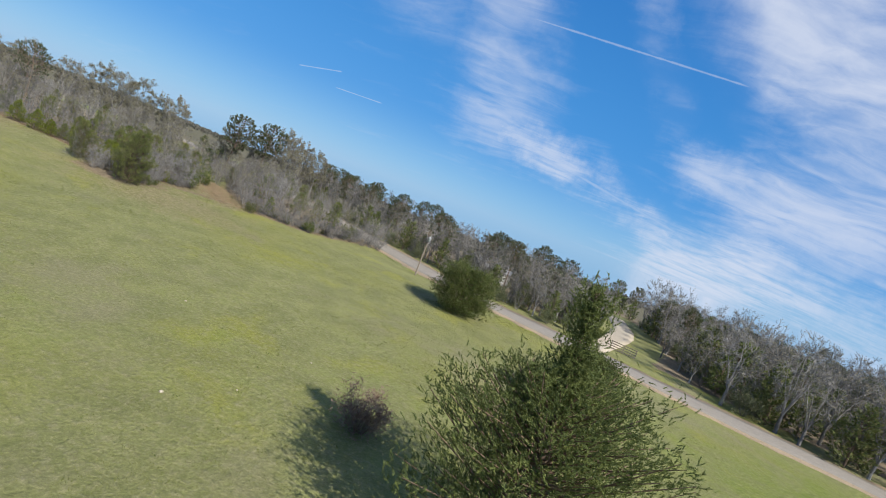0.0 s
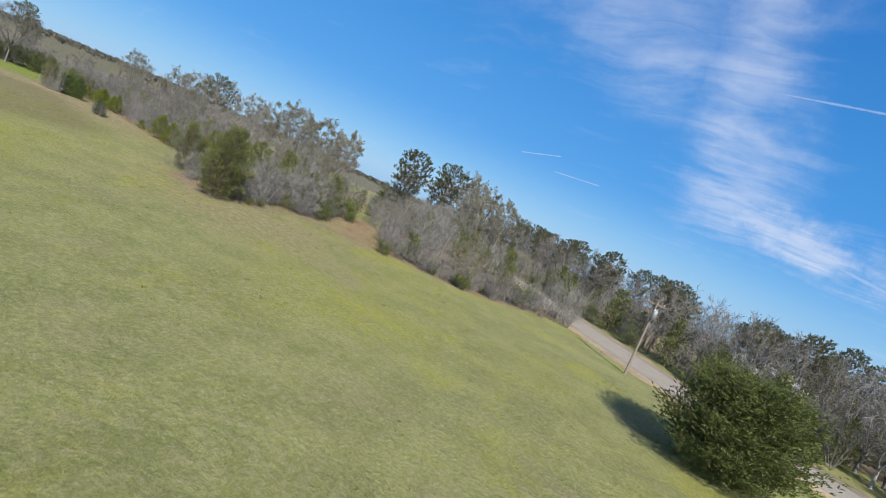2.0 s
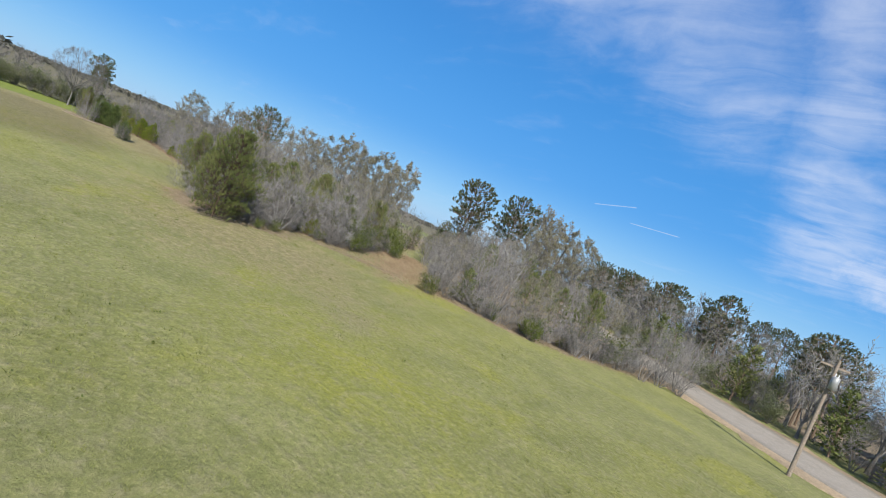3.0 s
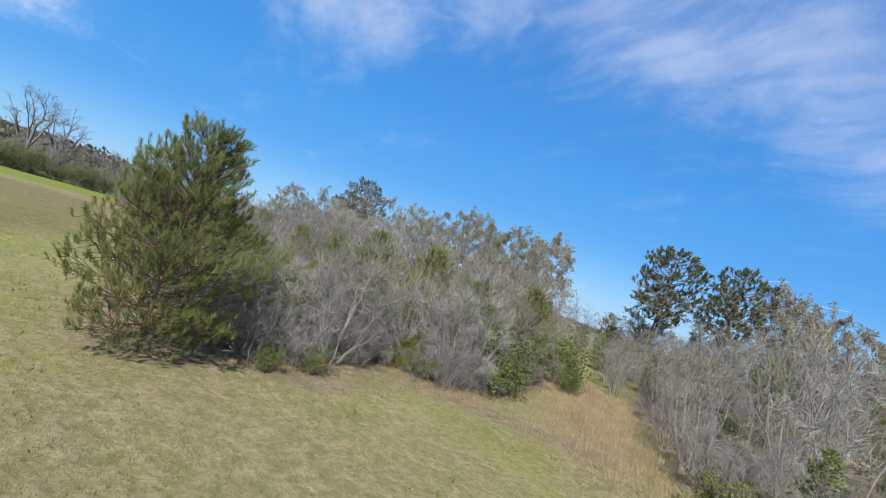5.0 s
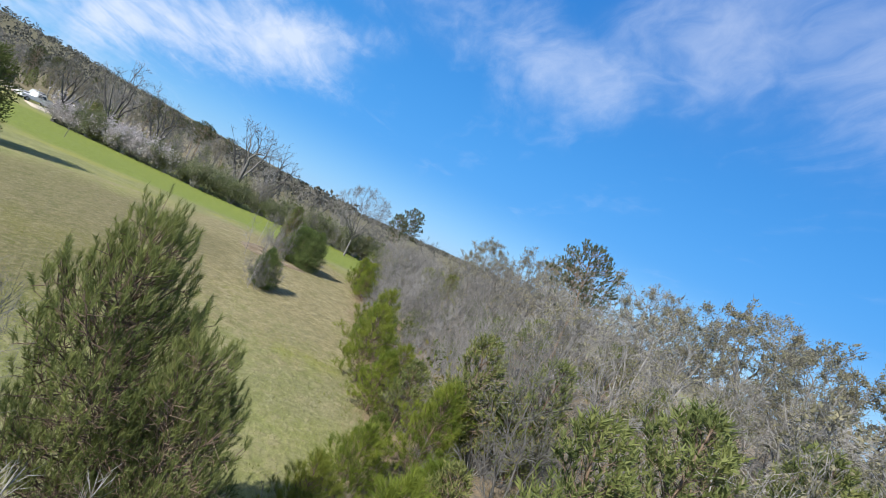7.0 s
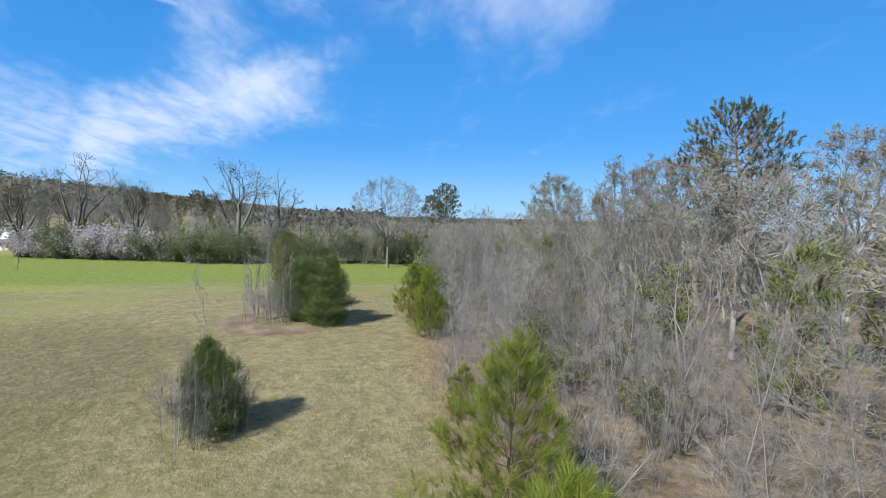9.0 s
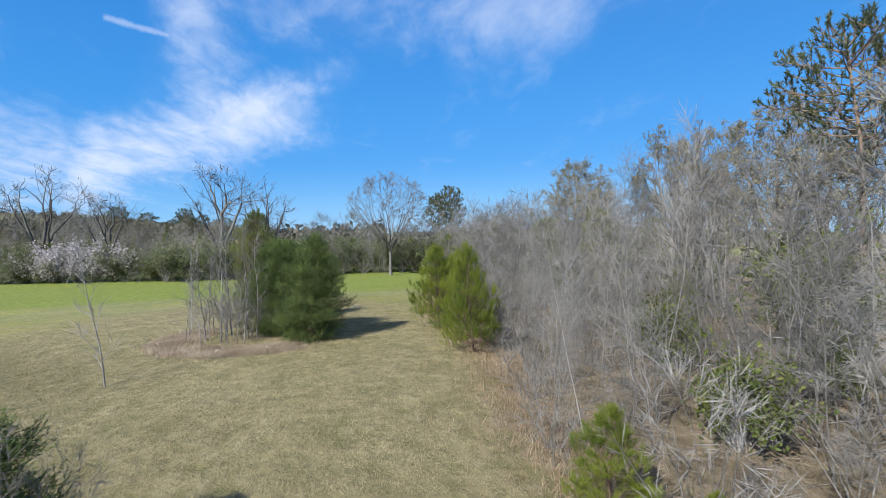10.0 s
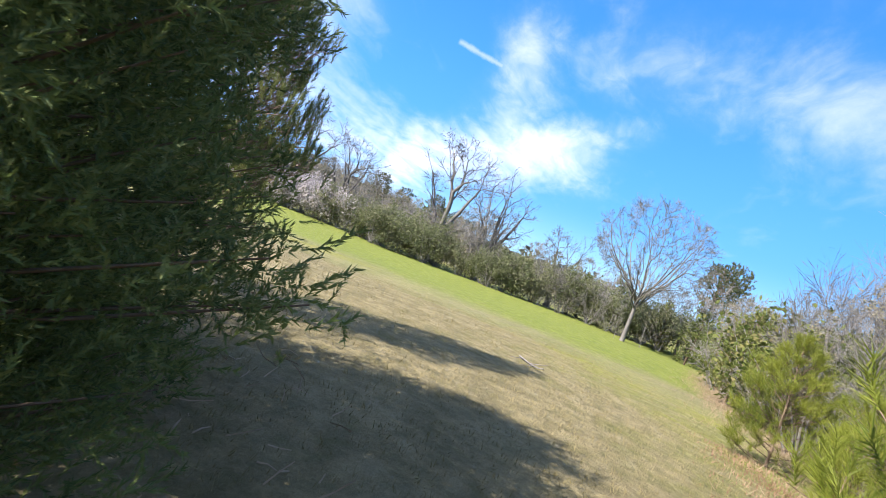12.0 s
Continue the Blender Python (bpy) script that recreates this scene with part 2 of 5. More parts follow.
def ground_material():
    m, n = surface("pasture")
    pos = n.add("ShaderNodeNewGeometry").outputs["Position"]
    told = n.add("ShaderNodeAttribute")
    told.attribute_name = "kind"
    kind = n.add("ShaderNodeSeparateColor", Color=told.outputs["Color"])
    litter, dry, lush = kind.outputs[0], kind.outputs[1], kind.outputs[2]
    big, mid, small, tiny = n.noise(pos, 0.05, 4.0), n.noise(pos, 0.33, 5.0, 0.6), n.noise(pos, 2.1, 6.0, 0.68), n.noise(pos, 6.5, 8.0, 0.88)
    green = n.mix(n.step(mid, 0.36, 0.66), (0.19, 0.20, 0.071), (0.255, 0.262, 0.096))
    patch, bare = n.noise(pos, 0.13, 5.0, 0.6, 0.4), n.noise(n.add("ShaderNodeVectorMath", "ADD", i0=pos, i1=(37.0, 11.0, 0.0)).outputs[0], 0.09, 5.0, 0.62, 0.3)
    green = n.mix(n.math("MULTIPLY", n.step(big, 0.48, 0.66), 0.7), green, (0.255, 0.262, 0.045))
    green = n.mix(n.math("MULTIPLY", n.step(patch, 0.52, 0.66), 0.6), green, (0.285, 0.288, 0.036))
    green = n.mix(n.math("MULTIPLY", n.step(bare, 0.53, 0.66), 0.7), green, (0.25, 0.229, 0.13))
    green = n.mix(n.math("MULTIPLY", n.step(small, 0.45, 0.7), 0.6), green, (0.285, 0.262, 0.14))
    straw = n.mix(n.step(small, 0.32, 0.68), (0.195, 0.166, 0.084), (0.318, 0.27, 0.148))
    f = n.math("ADD", dry, n.math("MULTIPLY", n.math("SUBTRACT", n.math("ADD", mid, small), 1.0), 1.1))
    c = n.mix(n.step(f, 0.25, 0.95), green, straw)
    vivid = n.mix(n.step(small, 0.35, 0.7), (0.14, 0.19, 0.027), (0.215, 0.255, 0.04))
    c = n.mix(n.step(n.math("ADD", lush, n.math("MULTIPLY", n.math("SUBTRACT", mid, 0.5), 0.9)), 0.3, 0.8), c, vivid)
    worn = n.math("MULTIPLY", n.step(n.math("SUBTRACT", n.math("MULTIPLY", n.math("SUBTRACT", mid, 0.5), 0.8), lush), 0.1, 0.8), 0.75)
    c = n.mix(worn, c, n.mix(n.step(small, 0.35, 0.7), (0.125, 0.11, 0.048), (0.175, 0.145, 0.072)))
    leaf = n.mix(n.step(small, 0.35, 0.7), (0.17, 0.125, 0.085), (0.31, 0.24, 0.165))
    c = n.mix(n.step(n.math("ADD", litter, n.math("MULTIPLY", n.math("SUBTRACT", n.math("ADD", mid, small), 1.0), 0.9)), 0.3, 0.7), c, leaf)
    c = n.mix(n.math("MULTIPLY", told.outputs["Alpha"], 0.85), c, n.mix(n.step(mid, 0.4, 0.65), (0.085, 0.08, 0.05), (0.15, 0.135, 0.085)))
    c = n.mix(n.step(tiny, 0.34, 0.58), n.mix(0.5, c, (0.07, 0.075, 0.03)), c)
    c = n.mix(n.math("MULTIPLY", n.step(tiny, 0.53, 0.70), 0.6), c, (0.43, 0.39, 0.20))
    tuft = n.noise(pos, 4.6, 4.0, 0.66, 0.3)
    c = n.mix(n.math("MULTIPLY", n.step(tuft, 0.50, 0.70), 0.30), c, (0.37, 0.335, 0.21))
    c = n.mix(n.math("MULTIPLY", n.math("SUBTRACT", 1.0, n.step(tuft, 0.32, 0.47)), 0.26), c, (0.12, 0.14, 0.04))
    high = n.math("ADD", n.math("MULTIPLY", n.math("ADD", tiny, tuft), 0.4), small)
    n.add("ShaderNodeOutputMaterial", Surface=finish(n, c, 0.95, high, 0.9, 0.12).outputs[0])
    return m


PASTURE = ground_material()


# ---- shape tools ----
class Geo:
    """Collects points and faces of one mesh."""

    def __init__(self):
        self.v, self.f, self.n = [], [], 0

    def add(self, v, f):
        self.v.append(np.asarray(v, float).reshape(-1, 3))
        self.f.append(np.asarray(f, int) + self.n)
        self.n += len(self.v[-1])

    def mesh(self, name, mat, smooth=False):
        me = bpy.data.meshes.new(name)
        me.from_pydata(np.concatenate(self.v).tolist(), [], [q for some in self.f for q in some.tolist()])
        me.materials.append(mat)
        if smooth:
            me.polygons.foreach_set("use_smooth", np.ones(len(me.polygons), bool))
        me.update()
        return me


def unit(v):
    v = np.asarray(v, float)
    return v / (np.linalg.norm(v, axis=-1, keepdims=True) + 1e-9)


def tube(g, pts, rad, sides):
    """A tapering stem along points."""
    pts, rad = np.asarray(pts, float), np.asarray(rad, float)
    t = unit(np.gradient(pts, axis=0))
    ref = np.array((1.0, 0.2, 0.1)) if abs(t[0, 2]) > 0.7 else np.array((0.0, 0.1, 1.0))
    u = unit(np.cross(t, ref))
    q = np.cross(t, u)
    a = np.arange(sides) * 2 * np.pi / sides
    ring = pts[:, None] + rad[:, None, None] * (np.cos(a)[None, :, None] * u[:, None] + np.sin(a)[None, :, None] * q[:, None])
    i, j = np.meshgrid(np.arange(len(pts) - 1), np.arange(sides), indexing="ij")
    k = (j + 1) % sides
    g.add(ring, np.stack([i * sides + j, i * sides + k, (i + 1) * sides + k, (i + 1) * sides + j], -1).reshape(-1, 4))


def limb(rng, start, way, length, r0, r1, steps, wander, lift):
    """A wandering stem: its points and radii."""
    pts, d = [np.asarray(start, float)], unit(way)
    for _ in range(steps):
        d = unit(d + rng.normal(0, wander, 3) + (0, 0, lift))
        pts.append(pts[-1] + d * length / steps)
    return np.array(pts), np.linspace(r0, r1, steps + 1)


def tufts(g, at, way, per, length, width, spread, rng, diamond=False):
    """Bursts of thin leaves round points, leaning along a way."""
    at, way = np.repeat(np.asarray(at, float), per, 0), np.repeat(unit(way), per, 0)
    n = len(at)
    d = unit(way + rng.normal(0, spread, (n, 3)))
    side = unit(np.cross(d, rng.normal(0, 1, (n, 3)))) * (width * rng.uniform(0.7, 1.3, (n, 1))) / 2
    far = d * (length * rng.uniform(0.65, 1.2, (n, 1)))
    if diamond:
        v = np.stack([at, at + far * 0.5 + side, at + far, at + far * 0.5 - side], 1)
        g.add(v, np.arange(4 * n).reshape(-1, 4))
    else:
        v = np.stack([at - side, at + side, at + far], 1)
        g.add(v, np.arange(3 * n).reshape(-1, 3))


def box(g, x0, x1, y0, y1, z0, z1):
    v = [(x, y, z) for z in (z0, z1) for x, y in ((x0, y0), (x1, y0), (x1, y1), (x0, y1))]
    g.add(v, [(0, 3, 2, 1), (4, 5, 6, 7), (0, 1, 5, 4), (1, 2, 6, 5), (2, 3, 7, 6), (3, 0, 4, 7)])


def part(name, g, material, parent, label="", smooth=False):
    """One mesh under a thing or a part."""
    ob = new(name, g.mesh(name, material, smooth) if isinstance(g, Geo) else g)
    ob.parent = parent
    return tagged(ob, label)


def thing(name, label, category, group="", kind=""):
    return tagged(new(name), label, category, group, kind)


# ---- ground ----
def inside(x, y, ring):
    """Whether points lie in a ring of corners."""
    x, y = np.asarray(x, float), np.asarray(y, float)
    hit = np.zeros(x.shape, bool)
    for (x0, y0), (x1, y1) in zip(ring, ring[1:] + ring[:1]):
        cross = ((y0 > y) != (y1 > y)) & (x < (x1 - x0) * (y - y0) / (y1 - y0 + 1e-12) + x0)
        hit ^= cross
    return hit


def away(x, y, line):
    """Distance of points from a line of corners."""
    x, y = np.asarray(x, float), np.asarray(y, float)
    best = np.full(x.shape, 1e9)
    for (x0, y0), (x1, y1) in zip(line, line[1:]):
        dx, dy = x1 - x0, y1 - y0
        u = np.clip(((x - x0) * dx + (y - y0) * dy) / (dx * dx + dy * dy), 0, 1)
        best = np.minimum(best, np.hypot(x - x0 - u * dx, y - y0 - u * dy))
    return best


WOOD_WEST = [(-43.6, 52.0), (-43.4, 55.6), (-45.4, 59.6), (-43.0, 63.2), (-48.2, 73.8), (-54.4, 80.5), (-63, 92.5), (-80, 113), (-128, 112), (-116, 64), (-104, 61), (-92, 60.2), (-84, 59.4), (-76, 58.9), (-70, 58.2), (-66, 58.8), (-60, 58.8), (-53, 57.9), (-49.5, 55.5), (-48.5, 51.5), (-45, 50.8)]
WOOD_EAST = [(-35.2, 66.6), (-30, 68), (-25.5, 71), (-22.5, 75), (-21, 80), (-42, 97), (-58, 118), (-64, 112), (-54, 90.5), (-46, 77.5)]
ROAD = [(72, 34), (52, 46.5), (36, 55.5), (22, 61), (10.5, 65), (-1, 70), (-10, 76), (-20, 83.5), (-36, 97), (-60, 118), (-110, 150)]
DRIVE = [(11.8, 65.5), (14.6, 72.5), (17.6, 80), (21.3, 90), (24, 101), (26, 122)]
HEDGE_LINE = [(-119, 66), (-116.3, 56), (-115.8, 46), (-117.5, 34), (-119, 22), (-120, 17)]
CLUMP = (-78.6, 53.2)


def ground(x, y):
    """The height of the land."""
    x, y = np.asarray(x, float), np.asarray(y, float)
    wide = np.where(x > -79, 26.0, 15.0)
    z = 1.25 * np.exp(-((x + 79) / wide) ** 2 - ((y - 54) / 18) ** 2)
    z = z + 0.10 * np.sin(x * 0.11 + 1) * np.sin(y * 0.13) + 0.05 * np.sin(x * 0.41 + y * 0.23)
    west = np.clip((-x - 210) / 420, 0, 1) ** 1.3 * (2 + 20 * np.clip((20 - y) / 300, 0, 1.3))
    south = np.clip((-y - 80) / 300, 0, 1) ** 1.4 * 16
    fall = np.maximum(np.clip(y - 108 + 0.35 * np.minimum(x + 60, 0), 0, None), np.clip((x - 95) * 0.8, 0, None))
    return z + west + south - 0.055 * fall ** 2 / (fall + 25)


def build_ground():
    xs = np.concatenate([[-3000, -1800, -1100, -700], np.arange(-520, -136, 16), np.arange(-136, 62, 0.9), np.arange(62, 400, 20), [500, 800, 1500, 3000]])
    ys = np.concatenate([[-3000, -1500, -800], np.arange(-420, -12, 16), np.arange(-12, 112, 0.9), np.arange(112, 420, 14), [520, 800, 1500, 3000]])
    gx, gy = np.meshgrid(xs, ys)
    fx, fy = gx.ravel(), gy.ravel()
    z = ground(fx, fy)
    near_road = np.clip(1 - away(fx, fy, ROAD) / 9, 0, 1)
    z = z - 0.10 * near_road
    g = Geo()
    nx = len(xs)
    i, j = np.meshgrid(np.arange(len(ys) - 1), np.arange(nx - 1), indexing="ij")
    a = (i * nx + j).ravel()
    g.add(np.stack([fx, fy, z], 1), np.stack([a, a + 1, a + nx + 1, a + nx], 1))
    me = g.mesh("ground", PASTURE, True)
    litter = np.zeros(len(fx))
    for wood in (WOOD_WEST, WOOD_EAST):
        edge = away(fx, fy, wood + wood[:1])
        litter = np.maximum(litter, np.where(inside(fx, fy, wood), 0.6 + edge / 4, 0.62 - edge / 2.4))
    litter = np.maximum(litter, 0.62 - np.hypot((fx - CLUMP[0]) / 2.6, (fy - CLUMP[1]) / 2.6) * 0.42)
    litter = np.maximum(litter, 0.8 - away(fx, fy, [(-43.5, 53.5), (-42.0, 56.5), (-43.8, 60.2), (-41.4, 63.4), (-39.0, 65.4)]) / 2.6)
    litter = np.maximum(litter, 0.9 * np.exp(-((fx + 43.2) / 2.6) ** 2 - ((fy - 52.8) / 2.2) ** 2))
    litter = np.maximum(litter, np.clip((np.hypot(fx + 40, fy - 50) - 110) / 30, 0, 0.6))
    litter = np.where((fy > 84 - fx * 0.5) & (fx > -30) & (away(fx, fy, DRIVE) > 7), 0.8, litter)
    dry = 1.0 * np.exp(-((fx + 78.5) / 12) ** 2 - ((fy - 53) / 8) ** 2) + 0.5 * np.exp(-((fx + 68) / 8) ** 2 - ((fy - 57) / 3) ** 2) + 0.85 * np.exp(-((fx + 38) / 13) ** 2 - ((fy - 53) / 10) ** 2) + 0.38 * np.exp(-((fx + 76) / 24) ** 4 - ((fy - 44) / 13) ** 4)
    dry = dry + np.clip(0.9 - away(fx, fy, [(-37, 64), (-42, 69), (-50, 79)]) / 3.5, 0, 1) * 0.9 + np.clip(1 - away(fx, fy, ROAD) / 6, 0, 1) * 0.5
    lush = np.clip((-fx - 92) / 10, 0, 1) * np.clip((128 + fx) / 8, 0, 1) + 0.36 * np.exp(-((fx - 6) / 22) ** 2 - ((fy - 36) / 26) ** 2) + 0.6 * np.exp(-((fx - 32) / 14) ** 2 - ((fy - 38) / 18) ** 2) + 0.30 * np.exp(-((fx + 25) / 22) ** 2 - ((fy - 20) / 16) ** 2)
    lush = lush - 1.0 * np.exp(-((fx + 68) / 12) ** 4 - ((fy - 44) / 7.5) ** 4)
    col = np.stack([np.clip(litter, 0, 1), np.clip(dry, 0, 1), np.clip(lush, -1, 1), np.clip((np.hypot(fx + 40, fy - 50) - 115) / 40, 0, 1) * np.clip((away(fx, fy, [(-170, 0), (-420, -90)]) - 20) / 30, 0.1, 1)], 1)
    layer = me.attributes.new("kind", "FLOAT_COLOR", "POINT")
    layer.data.foreach_set("color", col.astype(np.float32).ravel())
    return tagged(new("ground", me), "gently rolling mown spring pasture, green and straw", "ground", kind="structure")


build_ground()


def strip(name, line, half, lift, material, label, category, wander=0.0, seed=1):
    """A ribbon of paving that follows the land along a line."""
    rng = np.random.default_rng(seed)
    line = np.array(line, float)
    seg = np.r_[0, np.cumsum(np.linalg.norm(np.diff(line, axis=0), axis=1))]
    u = np.arange(0, seg[-1], 1.2)
    cx, cy = np.interp(u, seg, line[:, 0]), np.interp(u, seg, line[:, 1])
    for _ in range(3):
        cx[1:-1], cy[1:-1] = (cx[:-2] + 2 * cx[1:-1] + cx[2:]) / 4, (cy[:-2] + 2 * cy[1:-1] + cy[2:]) / 4
    tx, ty = np.gradient(cx), np.gradient(cy)
    m = np.hypot(tx, ty)
    nx, ny = -ty / m, tx / m
    cols = []
    for s in (-1, -0.5, 0, 0.5, 1):
        h = half * s + (rng.normal(0, wander, len(u)) if abs(s) == 1 else 0)
        x, y = cx + nx * h, cy + ny * h
        cols.append(np.stack([x, y, ground(x, y) + lift - 0.02 * s * s], 1))
    # turned-down edges give the ribbon thickness
    first, last = cols[0].copy(), cols[-1].copy()
    first[:, 2] -= 0.3
    last[:, 2] -= 0.3
    v = np.stack([first] + cols + [last], 1)
    g = Geo()
    k = v.shape[1]
    i, j = np.meshgrid(np.arange(len(u) - 1), np.arange(k - 1), indexing="ij")
    a = (i * k + j).ravel()
    g.add(v, np.stack([a, a + 1, a + k + 1, a + k], 1))
    return tagged(new(name, g.mesh(name, material, True)), label, category, kind="structure")


strip("road_shoulder", ROAD, 4.1, 0.03, DIRT, "sandy brown verge beside the country road", "road shoulder", 0.35)
strip("road", ROAD, 2.75, 0.10, ASPHALT, "narrow worn grey asphalt country road", "road", 0.04)
strip("driveway", DRIVE, 2.0, 0.07, GRAVEL, "wide pale gravel driveway joining the road", "driveway", 0.06)

strip("farm_drive", [(-158, -13), (-149, -3), (-141, 4), (-133, 10.5)], 2.3, 0.04, GRAVEL, "pale gravel parking strip beside the field", "driveway", 0.05)


# ---- plants ----
def bare_tree(seed, height, stems, limbs, twigs, subs, lean, thick=0.011, low=0.2, buds=0, twig_r=0.008, sub_len=0.1, flatness=(0.25, 0.95), reach=1.0):
    """A leafless tree or thicket clump: stems and limbs, then twigs."""
    rng = np.random.default_rng(seed)
    wood, crown, tips = Geo(), Geo(), []
    for s in range(stems):
        a = rng.uniform(0, 2 * np.pi)
        out = np.array((math.cos(a), math.sin(a), 0))
        h = height * rng.uniform(0.72, 1.0)
        way = out * lean * rng.uniform(0.3, 1.0) + (0, 0, 1)
        pts, rad = limb(rng, out * 0.04 * height * min(1, stems - 1) + (0, 0, -0.15), way, h, height * thick * rng.uniform(0.7, 1.1), height * thick * 0.12, 8, 0.09, 0.03)
        tube(wood, pts, rad, 6)
        for k in range(limbs):
            u = low + (1 - low) * (k + rng.uniform(0, 1)) / limbs
            at = np.array([np.interp(u * 8, range(9), pts[:, c]) for c in range(3)])
            b = a + rng.uniform(-2.2, 2.2)
            way = np.array((math.cos(b), math.sin(b), rng.uniform(*flatness) * (0.4 + u)))
            length = reach * height * rng.uniform(0.22, 0.42) * (1.15 - 0.65 * u)
            lp, lr = limb(rng, at, way, length, height * thick * 0.42 * (1.1 - 0.6 * u), height * thick * 0.1, 4, 0.14, 0.07)
            tube(wood, lp, lr, 4)
            for q in range(twigs):
                f = rng.uniform(0.25, 1.0)
                tp = np.array([np.interp(f * 4, range(5), lp[:, c]) for c in range(3)])
                tw = unit(lp[-1] - lp[0]) + rng.normal(0, 0.55, 3) + (0, 0, 0.25)
                tl = length * rng.uniform(0.3, 0.62)
                p2, r2 = limb(rng, tp, tw, tl, twig_r * 1.3, twig_r * 0.6, 2, 0.16, 0.08)
                tube(crown, p2, r2, 3)
                for _ in range(subs):
                    f2 = rng.uniform(0.2, 1.0)
                    sp = np.array([np.interp(f2 * 2, range(3), p2[:, c]) for c in range(3)])
                    sw = unit(p2[-1] - p2[0]) + rng.normal(0, 0.5, 3) + (0, 0, 0.2)
                    p3, r3 = limb(rng, sp, sw, height * sub_len * rng.uniform(0.6, 1.4), twig_r * 0.75, twig_r * 0.35, 1, 0.12, 0.06)
                    tube(crown, p3, r3, 3)
                    tips.append(p3[-1])
    leaf = None
    if buds:
        leaf = Geo()
        at = np.array(tips)[rng.permutation(len(tips))[:buds]]
        tufts(leaf, at, rng.normal(0, 1, at.shape), 4, 0.10, 0.055, 0.8, rng, True)
    return wood, crown, leaf


def branch(g, rng, a, b, way, r0, r1, sides, steps=3, wobble=0.05):
    """A bent stem from a to b that sets out along a way. Returns the way at its end."""
    a, b = np.asarray(a, float), np.asarray(b, float)
    span = np.linalg.norm(b - a)
    c = a + unit(way) * span * 0.45
    t = np.linspace(0, 1, steps + 1)[:, None]
    pts = (1 - t) ** 2 * a + 2 * t * (1 - t) * c + t * t * b
    pts[1:-1] += rng.normal(0, wobble * span, (steps - 1, 3))
    tube(g, pts, np.linspace(r0, r1, steps + 1), sides)
    return unit(pts[-1] - pts[-2])


def grow(g, rng, at, way, goals, r, tips, thin=0.0, sides=4):
    """Forks a stem again and again until each goal has its own end."""
    n, r = len(goals), max(r, thin)
    if n == 1:
        tips.append((at, goals[0], branch(g, rng, at, goals[0], way, r, r * 0.4, 3, 2)))
        return
    end = at + (goals.mean(0) - at) * rng.uniform(0.28, 0.5)
    d = branch(g, rng, at, end, way, r, r * 0.84, sides if n > 6 else 3, 2)
    dirs = unit(goals - end)
    seeds = [dirs[rng.integers(n)]]
    while len(seeds) < (2 if n < 8 or rng.uniform() < 0.6 else 3):
        far = np.min([1 - dirs @ s for s in seeds], 0)
        seeds.append(dirs[np.argmax(far * rng.uniform(0.5, 1.0, n))])
    own = np.argmax(dirs @ np.array(seeds).T, 1)
    for q in range(len(seeds)):
        sub = goals[own == q]
        if len(sub):
            grow(g, rng, end, d * 0.7 + unit(sub.mean(0) - end) * 0.6, sub, r * 0.84 * (len(sub) / n) ** 0.42, tips, thin, sides)


